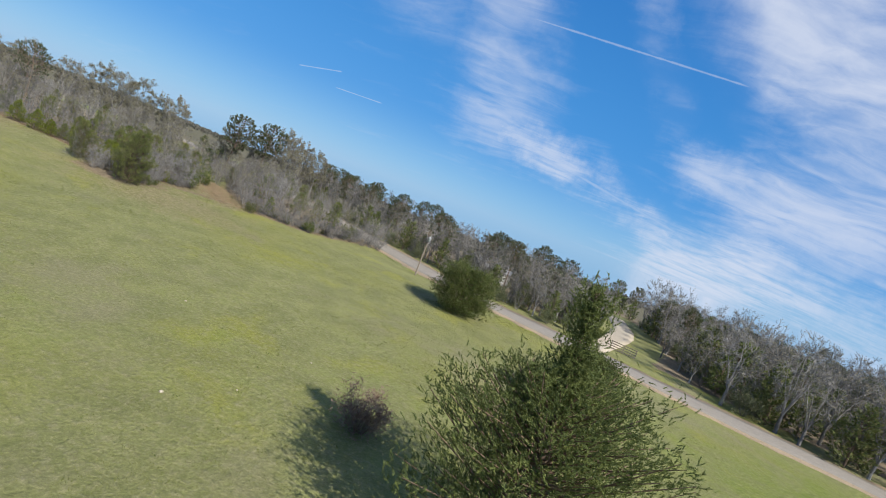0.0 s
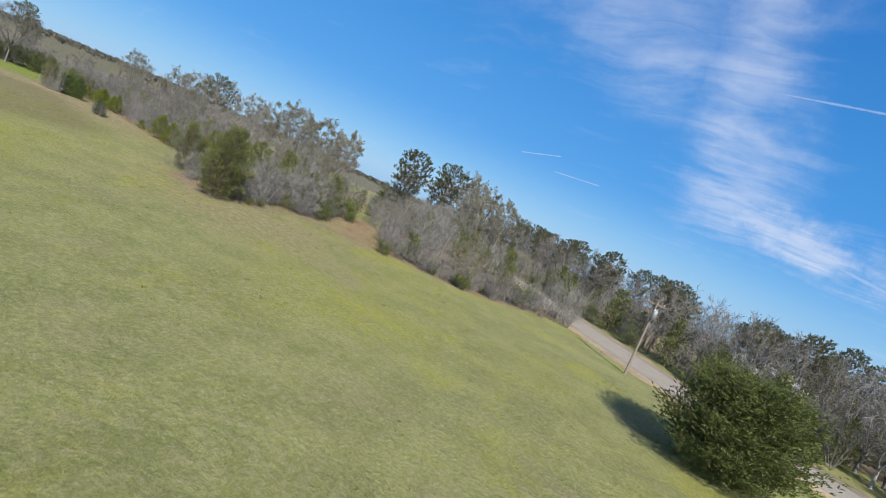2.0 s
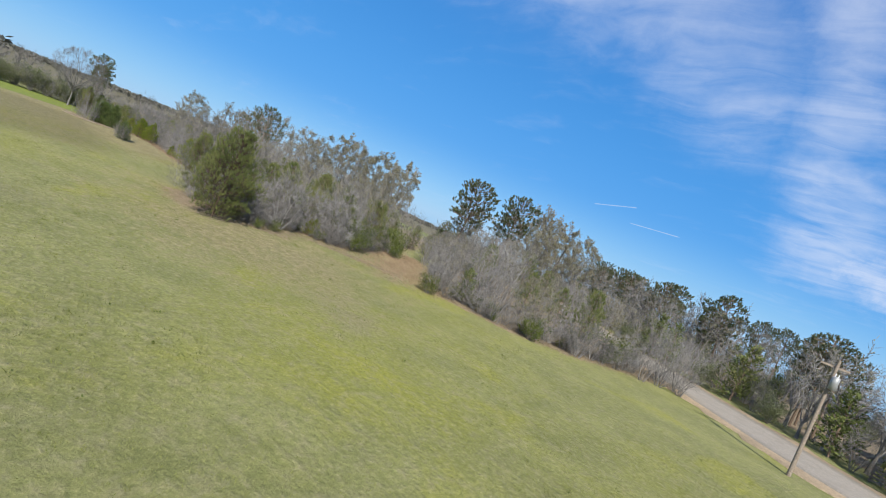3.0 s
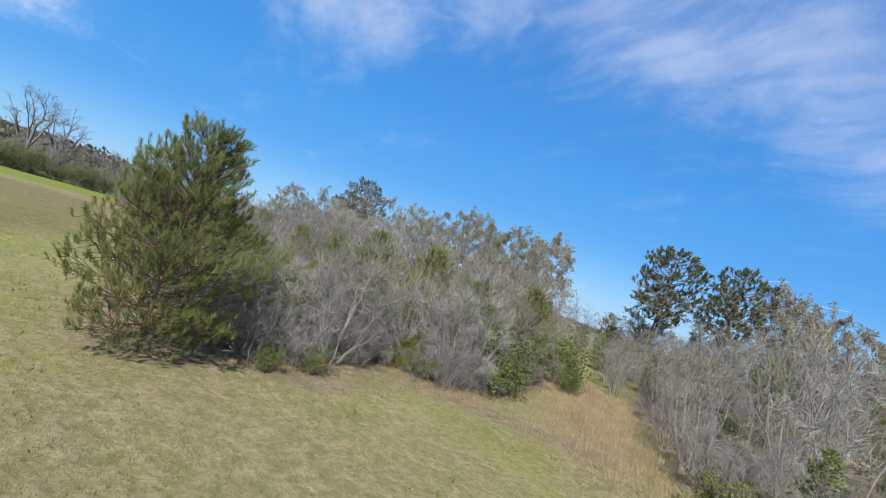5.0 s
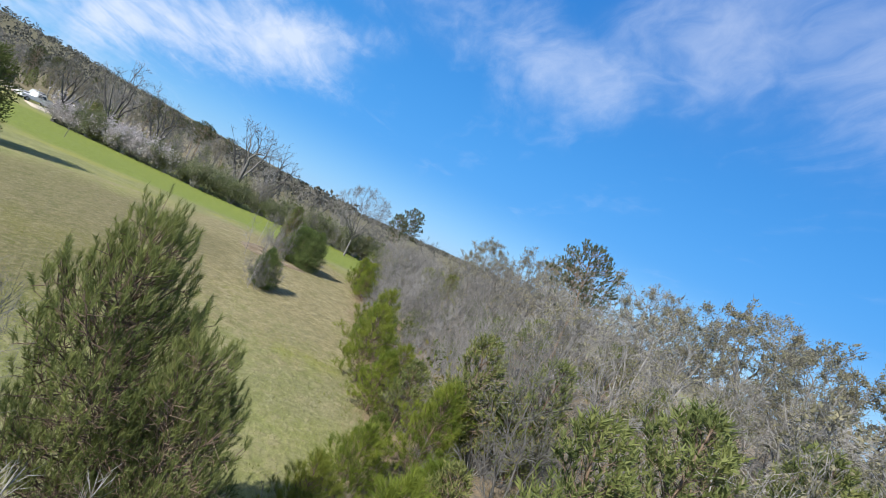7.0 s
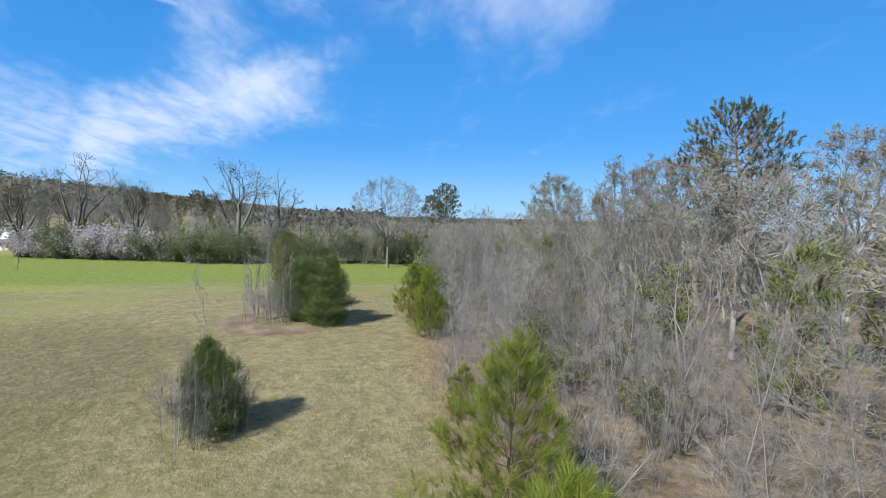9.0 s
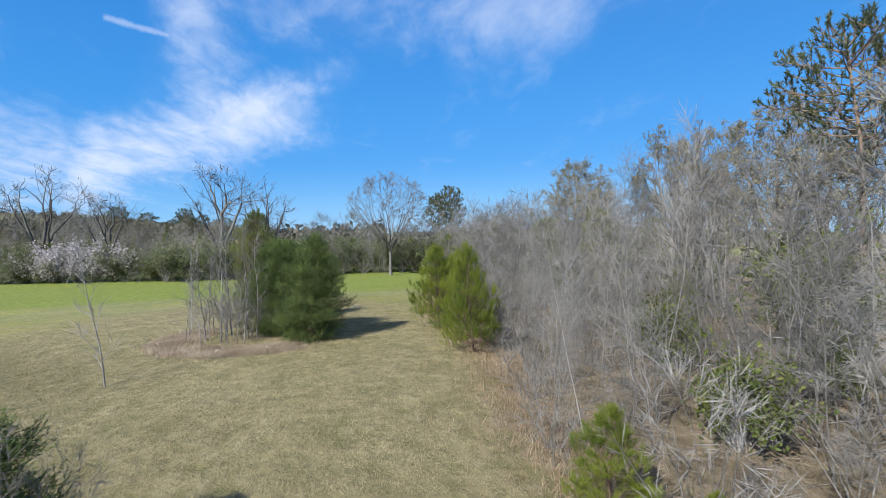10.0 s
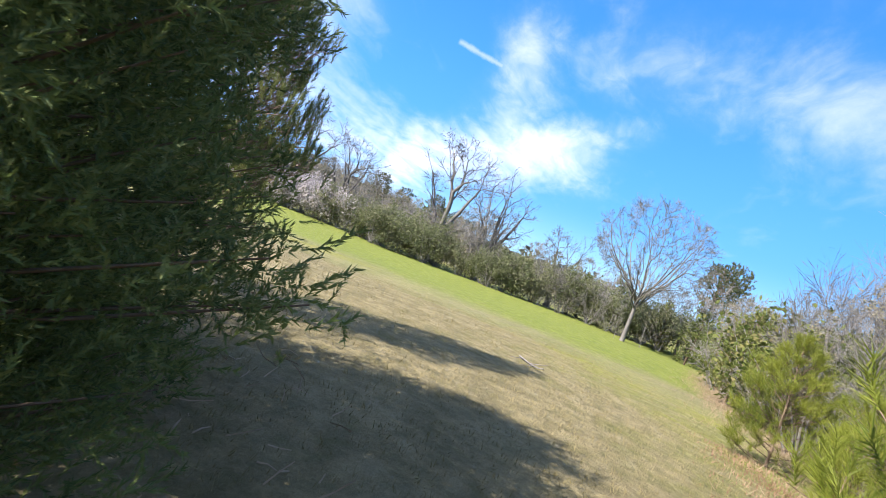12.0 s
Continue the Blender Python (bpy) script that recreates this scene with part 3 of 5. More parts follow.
def bare_crown(seed, height, radius, stems, goals, per, twig, stem_r, trunk=0.0, low=0.12, shell=0.55, buds=0, bud=(0.10, 0.05), mess=0.42, lumps=6, square=1.0):
    """A leafless tree or thicket: stems that fork into a rounded, lumpy crown, with fine twigs at every end and, where asked, young leaves."""
    rng = np.random.default_rng(seed)
    wood, crown, limbs, tips = Geo(), Geo(), [], []
    way = unit(rng.normal(0, 1, (goals, 3)))
    bulge = unit(rng.normal(0, 1, (lumps, 3)))
    size = 0.72 + 0.36 * np.max(np.clip(way @ bulge.T, 0, 1) ** 5, 1)
    out = (size * (shell + (1 - shell) * rng.uniform(0, 1, goals) ** 0.7))[:, None]
    mid = height * (low + 1) / 2
    aims = way * out * (radius, radius, height * (1 - low) / 2) + (0, 0, mid)
    aims[:, :2] *= np.interp(aims[:, 2] / height, [low, (low + 1) / 2, 1], [square, 1, 1])[:, None]
    aims[:, 2] = np.maximum(aims[:, 2] * 0.96 * height / aims[:, 2].max(), 0.05 * height)
    if trunk:
        p, r = limb(rng, (0, 0, -0.2), (0, 0, 1), height * trunk + 0.2, stem_r * 2.2, stem_r * 1.5, 4, 0.04, 0.05)
        r[0] *= 1.3
        tube(wood, p, r, 7)
    seeds = unit(np.stack([np.cos(np.arange(stems) * 2.399), np.sin(np.arange(stems) * 2.399), 0.15 + 1.3 * ((np.arange(stems) * 0.618) % 1)], 1))
    base = np.array((0, 0, height * trunk if trunk else 0.0))
    own = np.argmax(unit(aims - base) @ seeds.T, 1)
    for q in range(stems):
        sub = aims[own == q]
        if not len(sub):
            continue
        if trunk:
            limbs.append(Geo())
            start = p[-1] - (0, 0, rng.uniform(0, 0.25) * trunk * height)
        else:
            start = seeds[q] * (1, 1, 0) * 0.05 * height - (0, 0, 0.1)
        grow(limbs[-1] if trunk else wood, rng, start, seeds[q] * 0.6 + (0, 0, 0.7), sub, stem_r * rng.uniform(0.8, 1.1), tips, twig[1] * 0.55)
    a, b, d = (np.array([t[k] for t in tips]) for k in range(3))
    a, b, d = np.repeat(a, per, 0), np.repeat(b, per, 0), np.repeat(d, per, 0)
    at = a + (b - a) * rng.uniform(0.1, 1.0, (len(a), 1))
    ways = d + rng.normal(0, mess, d.shape) + (0, 0, 0.12)
    tufts(crown, at, ways, 1, twig[0], twig[1], 0.2, rng, True)
    ends = at + unit(ways) * twig[0] * 0.6
    tufts(crown, ends, ways + rng.normal(0, 0.5, ways.shape), 1, twig[0] * 0.55, twig[1] * 0.75, 0.3, rng, True)
    leaf = None
    if buds:
        leaf = Geo()
        spot = ends[rng.integers(0, len(ends), buds)]
        tufts(leaf, spot + rng.normal(0, bud[0] * 0.5, spot.shape), rng.normal(0, 1, spot.shape), 3, bud[0], bud[1], 0.8, rng, True)
    return wood, crown, leaf, limbs


def plumes(g, at, way, shaft, per, length, width, open_, rng):
    """Bottle-brush shoots: thin leaves set all along short shafts."""
    at, way = np.repeat(np.asarray(at, float), per, 0), np.repeat(unit(way), per, 0)
    n = len(at)
    side = unit(np.cross(way, rng.normal(0, 1, (n, 3))))
    d = unit(way + side * open_ * rng.uniform(0.6, 1.3, (n, 1)))
    root = at + way * (np.tile(np.linspace(0, 1, per), n // per)[:, None] * shaft)
    flat = unit(np.cross(d, rng.normal(0, 1, (n, 3)))) * (width * rng.uniform(0.7, 1.3, (n, 1))) / 2
    g.add(np.stack([root - flat, root + flat, root + d * (length * rng.uniform(0.65, 1.15, (n, 1)))], 1), np.arange(3 * n).reshape(-1, 3))


def pine_tree(seed, height, radius, base, profile, boughs, per, needles, shaft, length, width, rise=(0.1, 1.1), lean=0.8, inner=0.6):
    """A pine: straight trunk, boughs round it, side shoots that end in upright brushes of needles."""
    rng = np.random.default_rng(seed)
    wood, crown = Geo(), Geo()
    trunk, rad = limb(rng, (0, 0, -0.15), (0, 0, 1), height * 0.97, height * 0.012, height * 0.003, 10, 0.03, 0.06)
    tube(wood, trunk, rad, 7)
    at, ways = [], []
    lumps = rng.uniform(0.72, 1.12, (7, 7))
    for k in range(boughs):
        v = (k + rng.uniform(0, 1)) / boughs
        root = np.array([np.interp((base + (0.97 - base) * v) * 10, range(11), trunk[:, c]) for c in range(3)])
        a = k * 2.399 + rng.uniform(-0.5, 0.5)
        reach = radius * np.interp(v, [p for p, q in profile], [q for p, q in profile]) * lumps[int(v * 6.9), int((a / 6.2832 % 1) * 6.9)] * rng.uniform(0.85, 1.1)
        way = np.array((math.cos(a), math.sin(a), rise[0] + (rise[1] - rise[0]) * v))
        lp, lr = limb(rng, root, way, reach, height * 0.0034, height * 0.0014, 4, 0.08, 0.06)
        tube(wood, lp, lr, 3)
        side = np.array((-math.sin(a), math.cos(a), 0))
        for q in range(max(2, int(per * reach / radius))):
            f = 1 - rng.uniform(0, 1) ** 1.15 * inner
            p = np.array([np.interp(f * 4, range(5), lp[:, c]) for c in range(3)])
            out = unit(unit(way) * 0.35 + side * rng.normal(0, 0.8) + (0, 0, rng.uniform(-0.25, 0.7)))
            e = p + out * (radius * 0.13 + reach * (1.12 - f) * 0.5) * rng.uniform(0.4, 1.15)
            tube(wood, [p, e], [height * 0.0016, height * 0.0009], 3)
            at.append(e - out * shaft * 0.2)
            ways.append(out * 0.6 + np.array((0, 0, lean)) + rng.normal(0, 0.25, 3))
        at.append(lp[-1])
        ways.append(unit(lp[-1] - lp[-2]) + np.array((0, 0, lean * 0.6)))
    for q in range(4):
        at.append(trunk[-1] - (0, 0, 0.12 * q * shaft))
        ways.append(np.array((0.25 * math.cos(q * 1.6), 0.25 * math.sin(q * 1.6), 1)) if q else (0, 0, 1))
    plumes(crown, np.array(at), np.array(ways), shaft, needles, length, width, 0.9, rng)
    return wood, crown, None


def cedar_tree(seed, height, radius, profile, boughs, per, blades, shaft, length, width, rise=(0.15, 1.2), low=0.03, uneven=(0.72, 1.16)):
    """A red cedar: boughs down to the ground, each a fan of feathery sprays, in a ragged dome or cone."""
    rng = np.random.default_rng(seed)
    wood, crown = Geo(), Geo()
    trunk, rad = limb(rng, (0, 0, -0.15), (0, 0, 1), height * 0.96, height * 0.016, height * 0.002, 8, 0.03, 0.05)
    tube(wood, trunk, rad, 7)
    at, ways = [], []
    lumps = rng.uniform(*uneven, (8, 9))
    for k in range(boughs):
        v = (k + rng.uniform(0, 1)) / boughs
        root = np.array([np.interp((low + (0.97 - low) * v) * 8, range(9), trunk[:, c]) for c in range(3)])
        a = k * 2.399 + rng.uniform(-0.3, 0.3)
        shape = np.interp(v, [p for p, q in profile], [q for p, q in profile])
        way = np.array((math.cos(a), math.sin(a), rise[0] + (rise[1] - rise[0]) * v))
        reach = max(0.03 * radius, radius * shape * lumps[int(v * 7.9), int((a / 6.2832 % 1) * 8.9)] * rng.uniform(0.8, 1.1))
        lp, lr = limb(rng, root, way, reach * math.hypot(1, 0.5 * way[2]), height * 0.004, height * 0.001, 4, 0.08, 0.05)
        tube(wood, lp[::2], lr[::2], 3)
        n = max(2, int(per * (0.12 + 0.88 * reach / radius)))
        f = 1 - rng.uniform(0, 1, n) ** 1.25 * 0.8
        p = np.stack([np.interp(f * 4, range(5), lp[:, c]) for c in range(3)], 1)
        side = np.array((-math.sin(a), math.cos(a), 0)) * rng.normal(0, 1, (n, 1))
        at.append(p + side * 0.22 * reach * (1.25 - f)[:, None] + rng.normal(0, 0.055 * radius, (n, 3)))
        ways.append(unit(way) * 0.5 + side * 0.4 + rng.normal(0, 0.42, (n, 3)) + (0, 0, 0.35))
    plumes(crown, np.concatenate(at), np.concatenate(ways), shaft, blades, length, width, 0.75, rng)
    return wood, crown, None


def shrub(seed, height, stems, leaves, length, width, per=3):
    """A low bush: thin stems from the ground, small leaves all over."""
    rng = np.random.default_rng(seed)
    wood, crown, at = Geo(), Geo(), []
    for s in range(stems):
        a = rng.uniform(0, 2 * np.pi)
        way = np.array((math.cos(a) * rng.uniform(0.1, 0.9), math.sin(a) * rng.uniform(0.1, 0.9), 1))
        p, r = limb(rng, (0.08 * math.cos(a), 0.08 * math.sin(a), -0.1), way, height * rng.uniform(0.6, 1.05), 0.018, 0.005, 5, 0.16, 0.03)
        tube(wood, p, r, 3)
        for q in range(3):
            f = rng.uniform(0.3, 0.95) * 5
            root = np.array([np.interp(f, range(6), p[:, c]) for c in range(3)])
            p2, r2 = limb(rng, root, way + rng.normal(0, 0.7, 3), height * rng.uniform(0.2, 0.4), 0.009, 0.003, 3, 0.15, 0.05)
            tube(wood, p2, r2, 3)
            at.append(p2[rng.integers(1, 4, leaves)] + rng.normal(0, 0.07 * height, (leaves, 3)))
    at = np.concatenate(at)
    at = at[at[:, 2] > 0.05]
    tufts(crown, at, rng.normal(0, 1, at.shape) + (0, 0, 0.5), per, length, width, 0.7, rng, True)
    return wood, crown, None, []


class Kind:
    """A plant built once, planted many times."""

    def __init__(self, name, label, category, group, shapes, bark, leaf, third=BUD, crown_name="crown"):
        wood, crown, buds = shapes[:3]
        self.first, self.used = thing(name, label, category, group), False
        bushy = len(shapes) > 3 and not shapes[3]
        if bushy:
            tagged(part("stemwork", wood, bark, self.first, smooth=True), kind="stuff")
        else:
            first, rest = Geo(), Geo()
            first.add(wood.v[0], wood.f[0])
            part("trunk", first, bark, self.first, smooth=True)
            if len(wood.v) > 1:
                rest.v, rest.f = wood.v[1:], [f - len(wood.v[0]) for f in wood.f[1:]]
                tagged(part("branchwork", rest, bark, self.first, smooth=True), kind="stuff")
        for g in shapes[3] if len(shapes) > 3 else ():
            part("limb", g, bark, self.first, smooth=True)
        part(crown_name, crown, leaf, self.first)
        if buds is not None:
            tagged(part("foliage", buds, third, self.first, "sparse pale spring foliage"), kind="stuff")

    def plant(self, x, y, turn=0.0, size=1.0, sink=0.0, label="", wide=1.0):
        m = pose(x, y, float(ground(x, y)) - sink, 0, 0, turn) @ Matrix.Diagonal((size * wide, size * wide, size, 1))
        if self.used:
            s = self.first.scale
            ob = copy_thing(self.first, m @ Matrix.Diagonal((1 / s[0], 1 / s[1], 1 / s[2], 1)))
        else:
            ob, self.used = self.first, True
            ob.matrix_basis = m
        return tagged(ob, label)


# ---- kinds of plants ----
PINE_BUSHY = [(0, 0.62), (0.12, 0.92), (0.35, 1.0), (0.6, 0.82), (0.8, 0.55), (0.94, 0.3), (1, 0.12)]
PINE_CROWN = [(0, 0.4), (0.2, 0.8), (0.5, 1.0), (0.75, 0.85), (0.92, 0.5), (1, 0.2)]
PINE_CONE = [(0, 0.75), (0.15, 1.0), (0.4, 0.8), (0.7, 0.46), (0.9, 0.2), (1, 0.08)]
CEDAR_DOME = [(0, 0.82), (0.18, 1.0), (0.5, 0.94), (0.75, 0.74), (0.92, 0.42), (1, 0.08)]
CEDAR_SPIRE = [(0, 0.82), (0.15, 1.0), (0.4, 0.86), (0.65, 0.6), (0.86, 0.25), (1, 0.03)]
THICKET = [
    Kind("bare_tree", "spreading grey leafless thicket tree with a rounded crown", "tree", "thicket trees", bare_crown(11 + k, 5.0, 2.1, 6 + k % 3, 64, 15, (0.62, 0.013), 0.042, low=-0.05, square=0.95), BARK, TWIG)
    for k in range(4)
]
FINE_THICKET = [
    Kind("thicket_shrub", "grey leafless shrub with a dome of fine twigs", "shrub", "thicket shrubs", bare_crown(21 + k, 4.0, 1.9, 8, 105, 26, (0.36, 0.008), 0.034, low=-0.12, shell=0.4, square=1.0), BARK, TWIG)
    for k in range(3)
]
BUDDING = [
    Kind("budding_tree", "grey thicket tree breaking into pale yellow-green buds", "tree", "budding trees", bare_crown(31 + k, 5.0, 1.9, 6, 58, 15, (0.55, 0.012), 0.042, low=-0.02, buds=1300, bud=(0.085, 0.042), square=0.95), BARK, TWIG)
    for k in range(3)
]
OAK = [
    Kind("oak", "tall rounded oak with tan spring buds", "tree", "woodland oaks", bare_crown(51 + k, 10.0, 3.1, 6, 90, 13, (0.7, 0.026), 0.11, 0.3, 0.30, 0.5, 3000, (0.105, 0.055), lumps=9), BARK, TWIG)
    for k in range(3)
]
FAR_OAK = [
    Kind("tall_oak", "tall rounded oak with a tan crown of young leaves", "tree", "tall oaks", bare_crown(56 + k, 10.0, 3.2, 6, 80, 10, (0.75, 0.040), 0.11, 0.3, 0.28, 0.5, 3800, (0.13, 0.07), lumps=9), BARK, TWIG)
    for k in range(3)
]
LIGHT = [
    Kind("woodland_tree", "leafless grey tree with a rounded crown of fine twigs", "tree", "woodland trees", bare_crown(61 + k, 8.0, 2.3, 5, 62, 13, (0.7, 0.024), 0.065, 0.24, 0.25, 0.5, 260 * k, (0.13, 0.065)), BARK, TWIG)
    for k in range(3)
]
NEAR_TREE = [
    Kind("slender_tree", "slender grey leafless tree with fine level twigs", "tree", "slender trees", bare_tree(41 + k, 4.5, 1 + k % 2, 26, 5, 5, 0.10, 0.0026, 0.05, twig_r=0.0022, sub_len=0.055, flatness=(0.05, 0.7), reach=0.46), BARK, TWIG)
    for k in range(3)
]
BRUSH = [
    Kind("brush", "low grey leafless brush at the wood's edge", "shrub", "edge brush", bare_crown(45 + k, 1.8, 1.0, 7, 40, 14, (0.30, 0.007), 0.013, low=0.02, shell=0.3), BARK, TWIG)
    for k in range(3)
]
FAR_TREE = [
    Kind("roadside_tree", "leafless grey woodland tree beyond the road", "tree", "roadside woodland trees", bare_crown(65 + k, 9.0, 2.4, 5, 46, 11, (0.9, 0.042), 0.08, 0.2, 0.10, 0.4, 160 * k, (0.16, 0.08)), BARK, TWIG)
    for k in range(3)
]
SAPLING = [Kind("sapling", "thin pale leafless sapling with upright twigs", "tree", "saplings", bare_tree(71 + k, 3.7, 1, 14, 4, 3, 0.05, 0.0062, 0.14, twig_r=0.0030, sub_len=0.05, flatness=(0.8, 1.9), reach=0.44), BARK, TWIG) for k in range(2)]
TALL_PINE = [Kind("tall_pine", "tall pine with a rounded dark green crown", "pine tree", "tall pines", pine_tree(81 + k, 12.0, 2.7, 0.46, PINE_CROWN, 50, 14, 14, 0.30, 0.28, 0.08, (-0.1, 0.4), 0.7, 0.75), PINE_BARK, TALL_NEEDLE) for k in range(3)]
CROWN_PINE = Kind("crown_pine", "tall pine with an open rounded crown above the thicket", "pine tree", "", pine_tree(85, 12.0, 2.9, 0.48, PINE_CROWN, 44, 19, 20, 0.28, 0.22, 0.042, (-0.1, 0.45), 0.7, 0.7), PINE_BARK, TALL_NEEDLE)
PINE = [Kind("pine", "bushy green pine with long needles and upswept tips", "pine tree", "pasture pines", pine_tree(91 + k, 5.8, 2.3, 0.06, PINE_BUSHY, 104, 30, 36, 0.19, 0.15, 0.0125, (-0.05, 0.75), 1.0, 0.88), PINE_BARK, NEEDLE) for k in range(2)]
YOUNG_PINE = [Kind("young_pine", "young green pine with long soft upswept needles", "pine tree", "young pines", pine_tree(101 + k, 2.3, 0.95, 0.05, PINE_CONE, 62, 13, 50, 0.15, 0.145, 0.0045, inner=0.75), PINE_BARK, YOUNG) for k in range(3)]
CEDAR_TALL = Kind("tall_cedar", "tall dark red cedar with a thin spiky top", "cedar tree", "", cedar_tree(111, 11.2, 4.7, [(0, 0.9), (0.15, 1.0), (0.36, 0.95), (0.5, 0.78), (0.6, 0.42), (0.68, 0.13), (0.78, 0.06), (0.92, 0.025), (1.0, 0.01)], 340, 88, 20, 0.21, 0.085, 0.023), PINE_BARK, CEDAR)
CEDAR_ROUND = [Kind("round_cedar", "dense round dark green cedar on the grass", "cedar tree", "pasture cedars", cedar_tree(121 + k, 4.9, 2.9, [(0, 0.72), (0.15, 0.93), (0.35, 1.0), (0.6, 0.93), (0.8, 0.7), (0.93, 0.4), (1, 0.08)], 320, 56, 14, 0.14, 0.07, 0.038, (0.1, 0.7), uneven=(0.92, 1.06)), PINE_BARK, CEDAR) for k in range(2)]
CEDAR_CONE = [Kind("cedar", "dark green cone-shaped cedar with ragged feathery sprays", "cedar tree", "small cedars", cedar_tree(131 + k, 2.75, 1.05, (CEDAR_DOME, CEDAR_SPIRE)[1 - k], 240, 84, 24, 0.10, 0.030, 0.0066, (0.12, 0.7)), PINE_BARK, CLUMP_CEDAR) for k in range(2)]
FAR_CEDAR = [Kind("roadside_cedar", "dark green cedar among the bare trees", "cedar tree", "woodland cedars", cedar_tree(137 + k, 5.0, 1.5, CEDAR_SPIRE, 50, 9, 6, 0.38, 0.24, 0.12), PINE_BARK, CEDAR) for k in range(2)]
WOOD_PINE = [Kind("wood_pine", "green pine growing among bare thicket trees", "pine tree", "thicket pines", pine_tree(95 + k, 5.0, 1.5, 0.10, PINE_BUSHY, 50, 11, 14, 0.26, 0.20, 0.04, inner=0.75), PINE_BARK, NEEDLE) for k in range(2)]
FAN_OAK = Kind("fan_oak", "lone rounded oak with a fan of bare branches", "tree", "", bare_crown(55, 9.8, 3.7, 18, 480, 8, (0.42, 0.024), 0.066, 0.30, 0.36, 0.84, lumps=90, mess=0.5), OLD_BARK, TWIG)
BUSH = [Kind("evergreen_shrub", "leafy green shrub among the bare trees", "shrub", "green shrubs", shrub(141 + k, 2.2, 18, 22, 0.14, 0.06, 2), BARK, SHRUB) for k in range(2)]
HEDGE_BUSH = [Kind("hedge_shrub", "dense olive-grey hedgerow shrub", "shrub", "hedgerow shrubs", shrub(151 + k, 3.2, 24, 34, 0.17, 0.075, 2), BARK, HEDGE) for k in range(2)]
BLOSSOM_BUSH = Kind("flowering_shrub", "shrub covered in pale white blossom", "shrub", "flowering shrubs", shrub(161, 3.2, 24, 20, 0.18, 0.10, 2), BARK, BLOSSOM, crown_name="blossom")
RUSSET_BUSH = Kind("russet_bush", "low bare bush of russet twigs in the grass", "shrub", "", shrub(165, 1.7, 26, 20, 0.16, 0.02), RUSSET, RUSSET)
SNAG = [Kind("gnarled_tree", "gnarled leafless old tree with heavy crooked limbs", "tree", "hedgerow trees", bare_crown(171 + k, 11.0, 4.9, 6, 60, 8, (0.75, 0.042), 0.21, 0.2, 0.30, 0.45, mess=0.6, lumps=5), DARK_BARK, DARK_BARK) for k in range(2)]

# ---- single trees, east to west ----
CEDAR_TALL.plant(3.1, 15.9, 20, 0.98, wide=1.08)
CEDAR_ROUND[1].plant(7.9, 37.8, 30, 0.98)
CEDAR_ROUND[0].plant(-3.4, 56.2, 0, 1.06, wide=1.3)
RUSSET_BUSH.plant(-3.6, 22.4, 0, 1.15, wide=1.25)
PINE[0].plant(-42.4, 52.2, 0, 1.03, wide=0.9)
PINE[1].plant(-50.9, 54.0, 50, 0.80, wide=0.62)
PINE[0].plant(-50.6, 54.9, 200, 0.62, wide=0.66)
for x, y, turn, size, k in ((-49.0, 52.9, 0, 1.08, 1), (-49.9, 52.4, 90, 1.0, 0), (-48.3, 52.5, 200, 0.9, 2), (-50.8, 52.7, 300, 0.85, 1)):
    NEAR_TREE[k].plant(x, y, turn, size)
for x, y, turn, size, k in ((-61.6, 58.0, 0, 1.2, 0), (-64.9, 58.3, 80, 1.28, 1), (-56.7, 59.4, 60, 1.1, 1), (-58.0, 60.0, 30, 1.0, 2), (-50.6, 57.6, 10, 1.3, 0), (-68.9, 59.2, 75, 0.22, 2), (-69.3, 58.8, 15, 0.18, 0), (-81.1, 58.9, 10, 0.95, 0), (-82.9, 59.3, 260, 1.0, 1), (-84.4, 59.4, 200, 0.8, 0), (-60.6, 58.9, 100, 0.9, 2), (-69.3, 58.4, 210, 0.5, 0), (-86.0, 58.9, 300, 0.85, 2), (-45.0, 61.6, 20, 0.7, 1)):
    YOUNG_PINE[k].plant(x, y, turn, size)
for x, y, turn, size, wide, k in ((-75.9, 58.35, 150, 1.06, 0.70, 1), (-77.2, 58.3, 220, 0.88, 0.80, 0), (-78.2, 58.6, 20, 0.75, 0.9, 2), (-79.4, 58.0, 40, 1.04, 0.95, 2), (-80.2, 58.5, 95, 0.9, 0.9, 1)):
    YOUNG_PINE[k].plant(x, y, turn, size, wide=wide)
# the clump in the pasture
CEDAR_CONE[0].plant(-78.2, 54.6, 10, 1.06, wide=0.92)
CEDAR_CONE[1].plant(-79.2, 53.8, 100, 0.98, wide=1.12)
PINE[1].plant(-81.3, 52.7, 0, 0.60, wide=0.62)
for x, y, turn, size, k in ((-78.3, 52.4, 0, 0.95, 0), (-78.9, 51.9, 70, 1.0, 1), (-79.4, 52.4, 190, 1.05, 0), (-78.1, 53.0, 250, 0.7, 1), (-80.2, 51.6, 120, 0.85, 1), (-79.8, 51.2, 20, 0.75, 0), (-78.7, 53.2, 310, 0.85, 0), (-78.0, 52.7, 40, 0.8, 1), (-78.5, 51.5, 200, 0.7, 1), (-79.0, 52.9, 280, 0.95, 0), (-77.8, 52.1, 330, 0.6, 1), (-79.6, 51.9, 95, 0.9, 1)):
    SAPLING[k].plant(x, y, turn, size)
for n in range(11):
    SAPLING[n % 2].plant(-78.7 + 1.2 * math.cos(n * 2.4) * (n / 18) ** 0.5, 52.4 + 1.1 * math.sin(n * 2.4) * (n / 18) ** 0.5, n * 77, 0.40 + 0.03 * (n * 7 % 11))
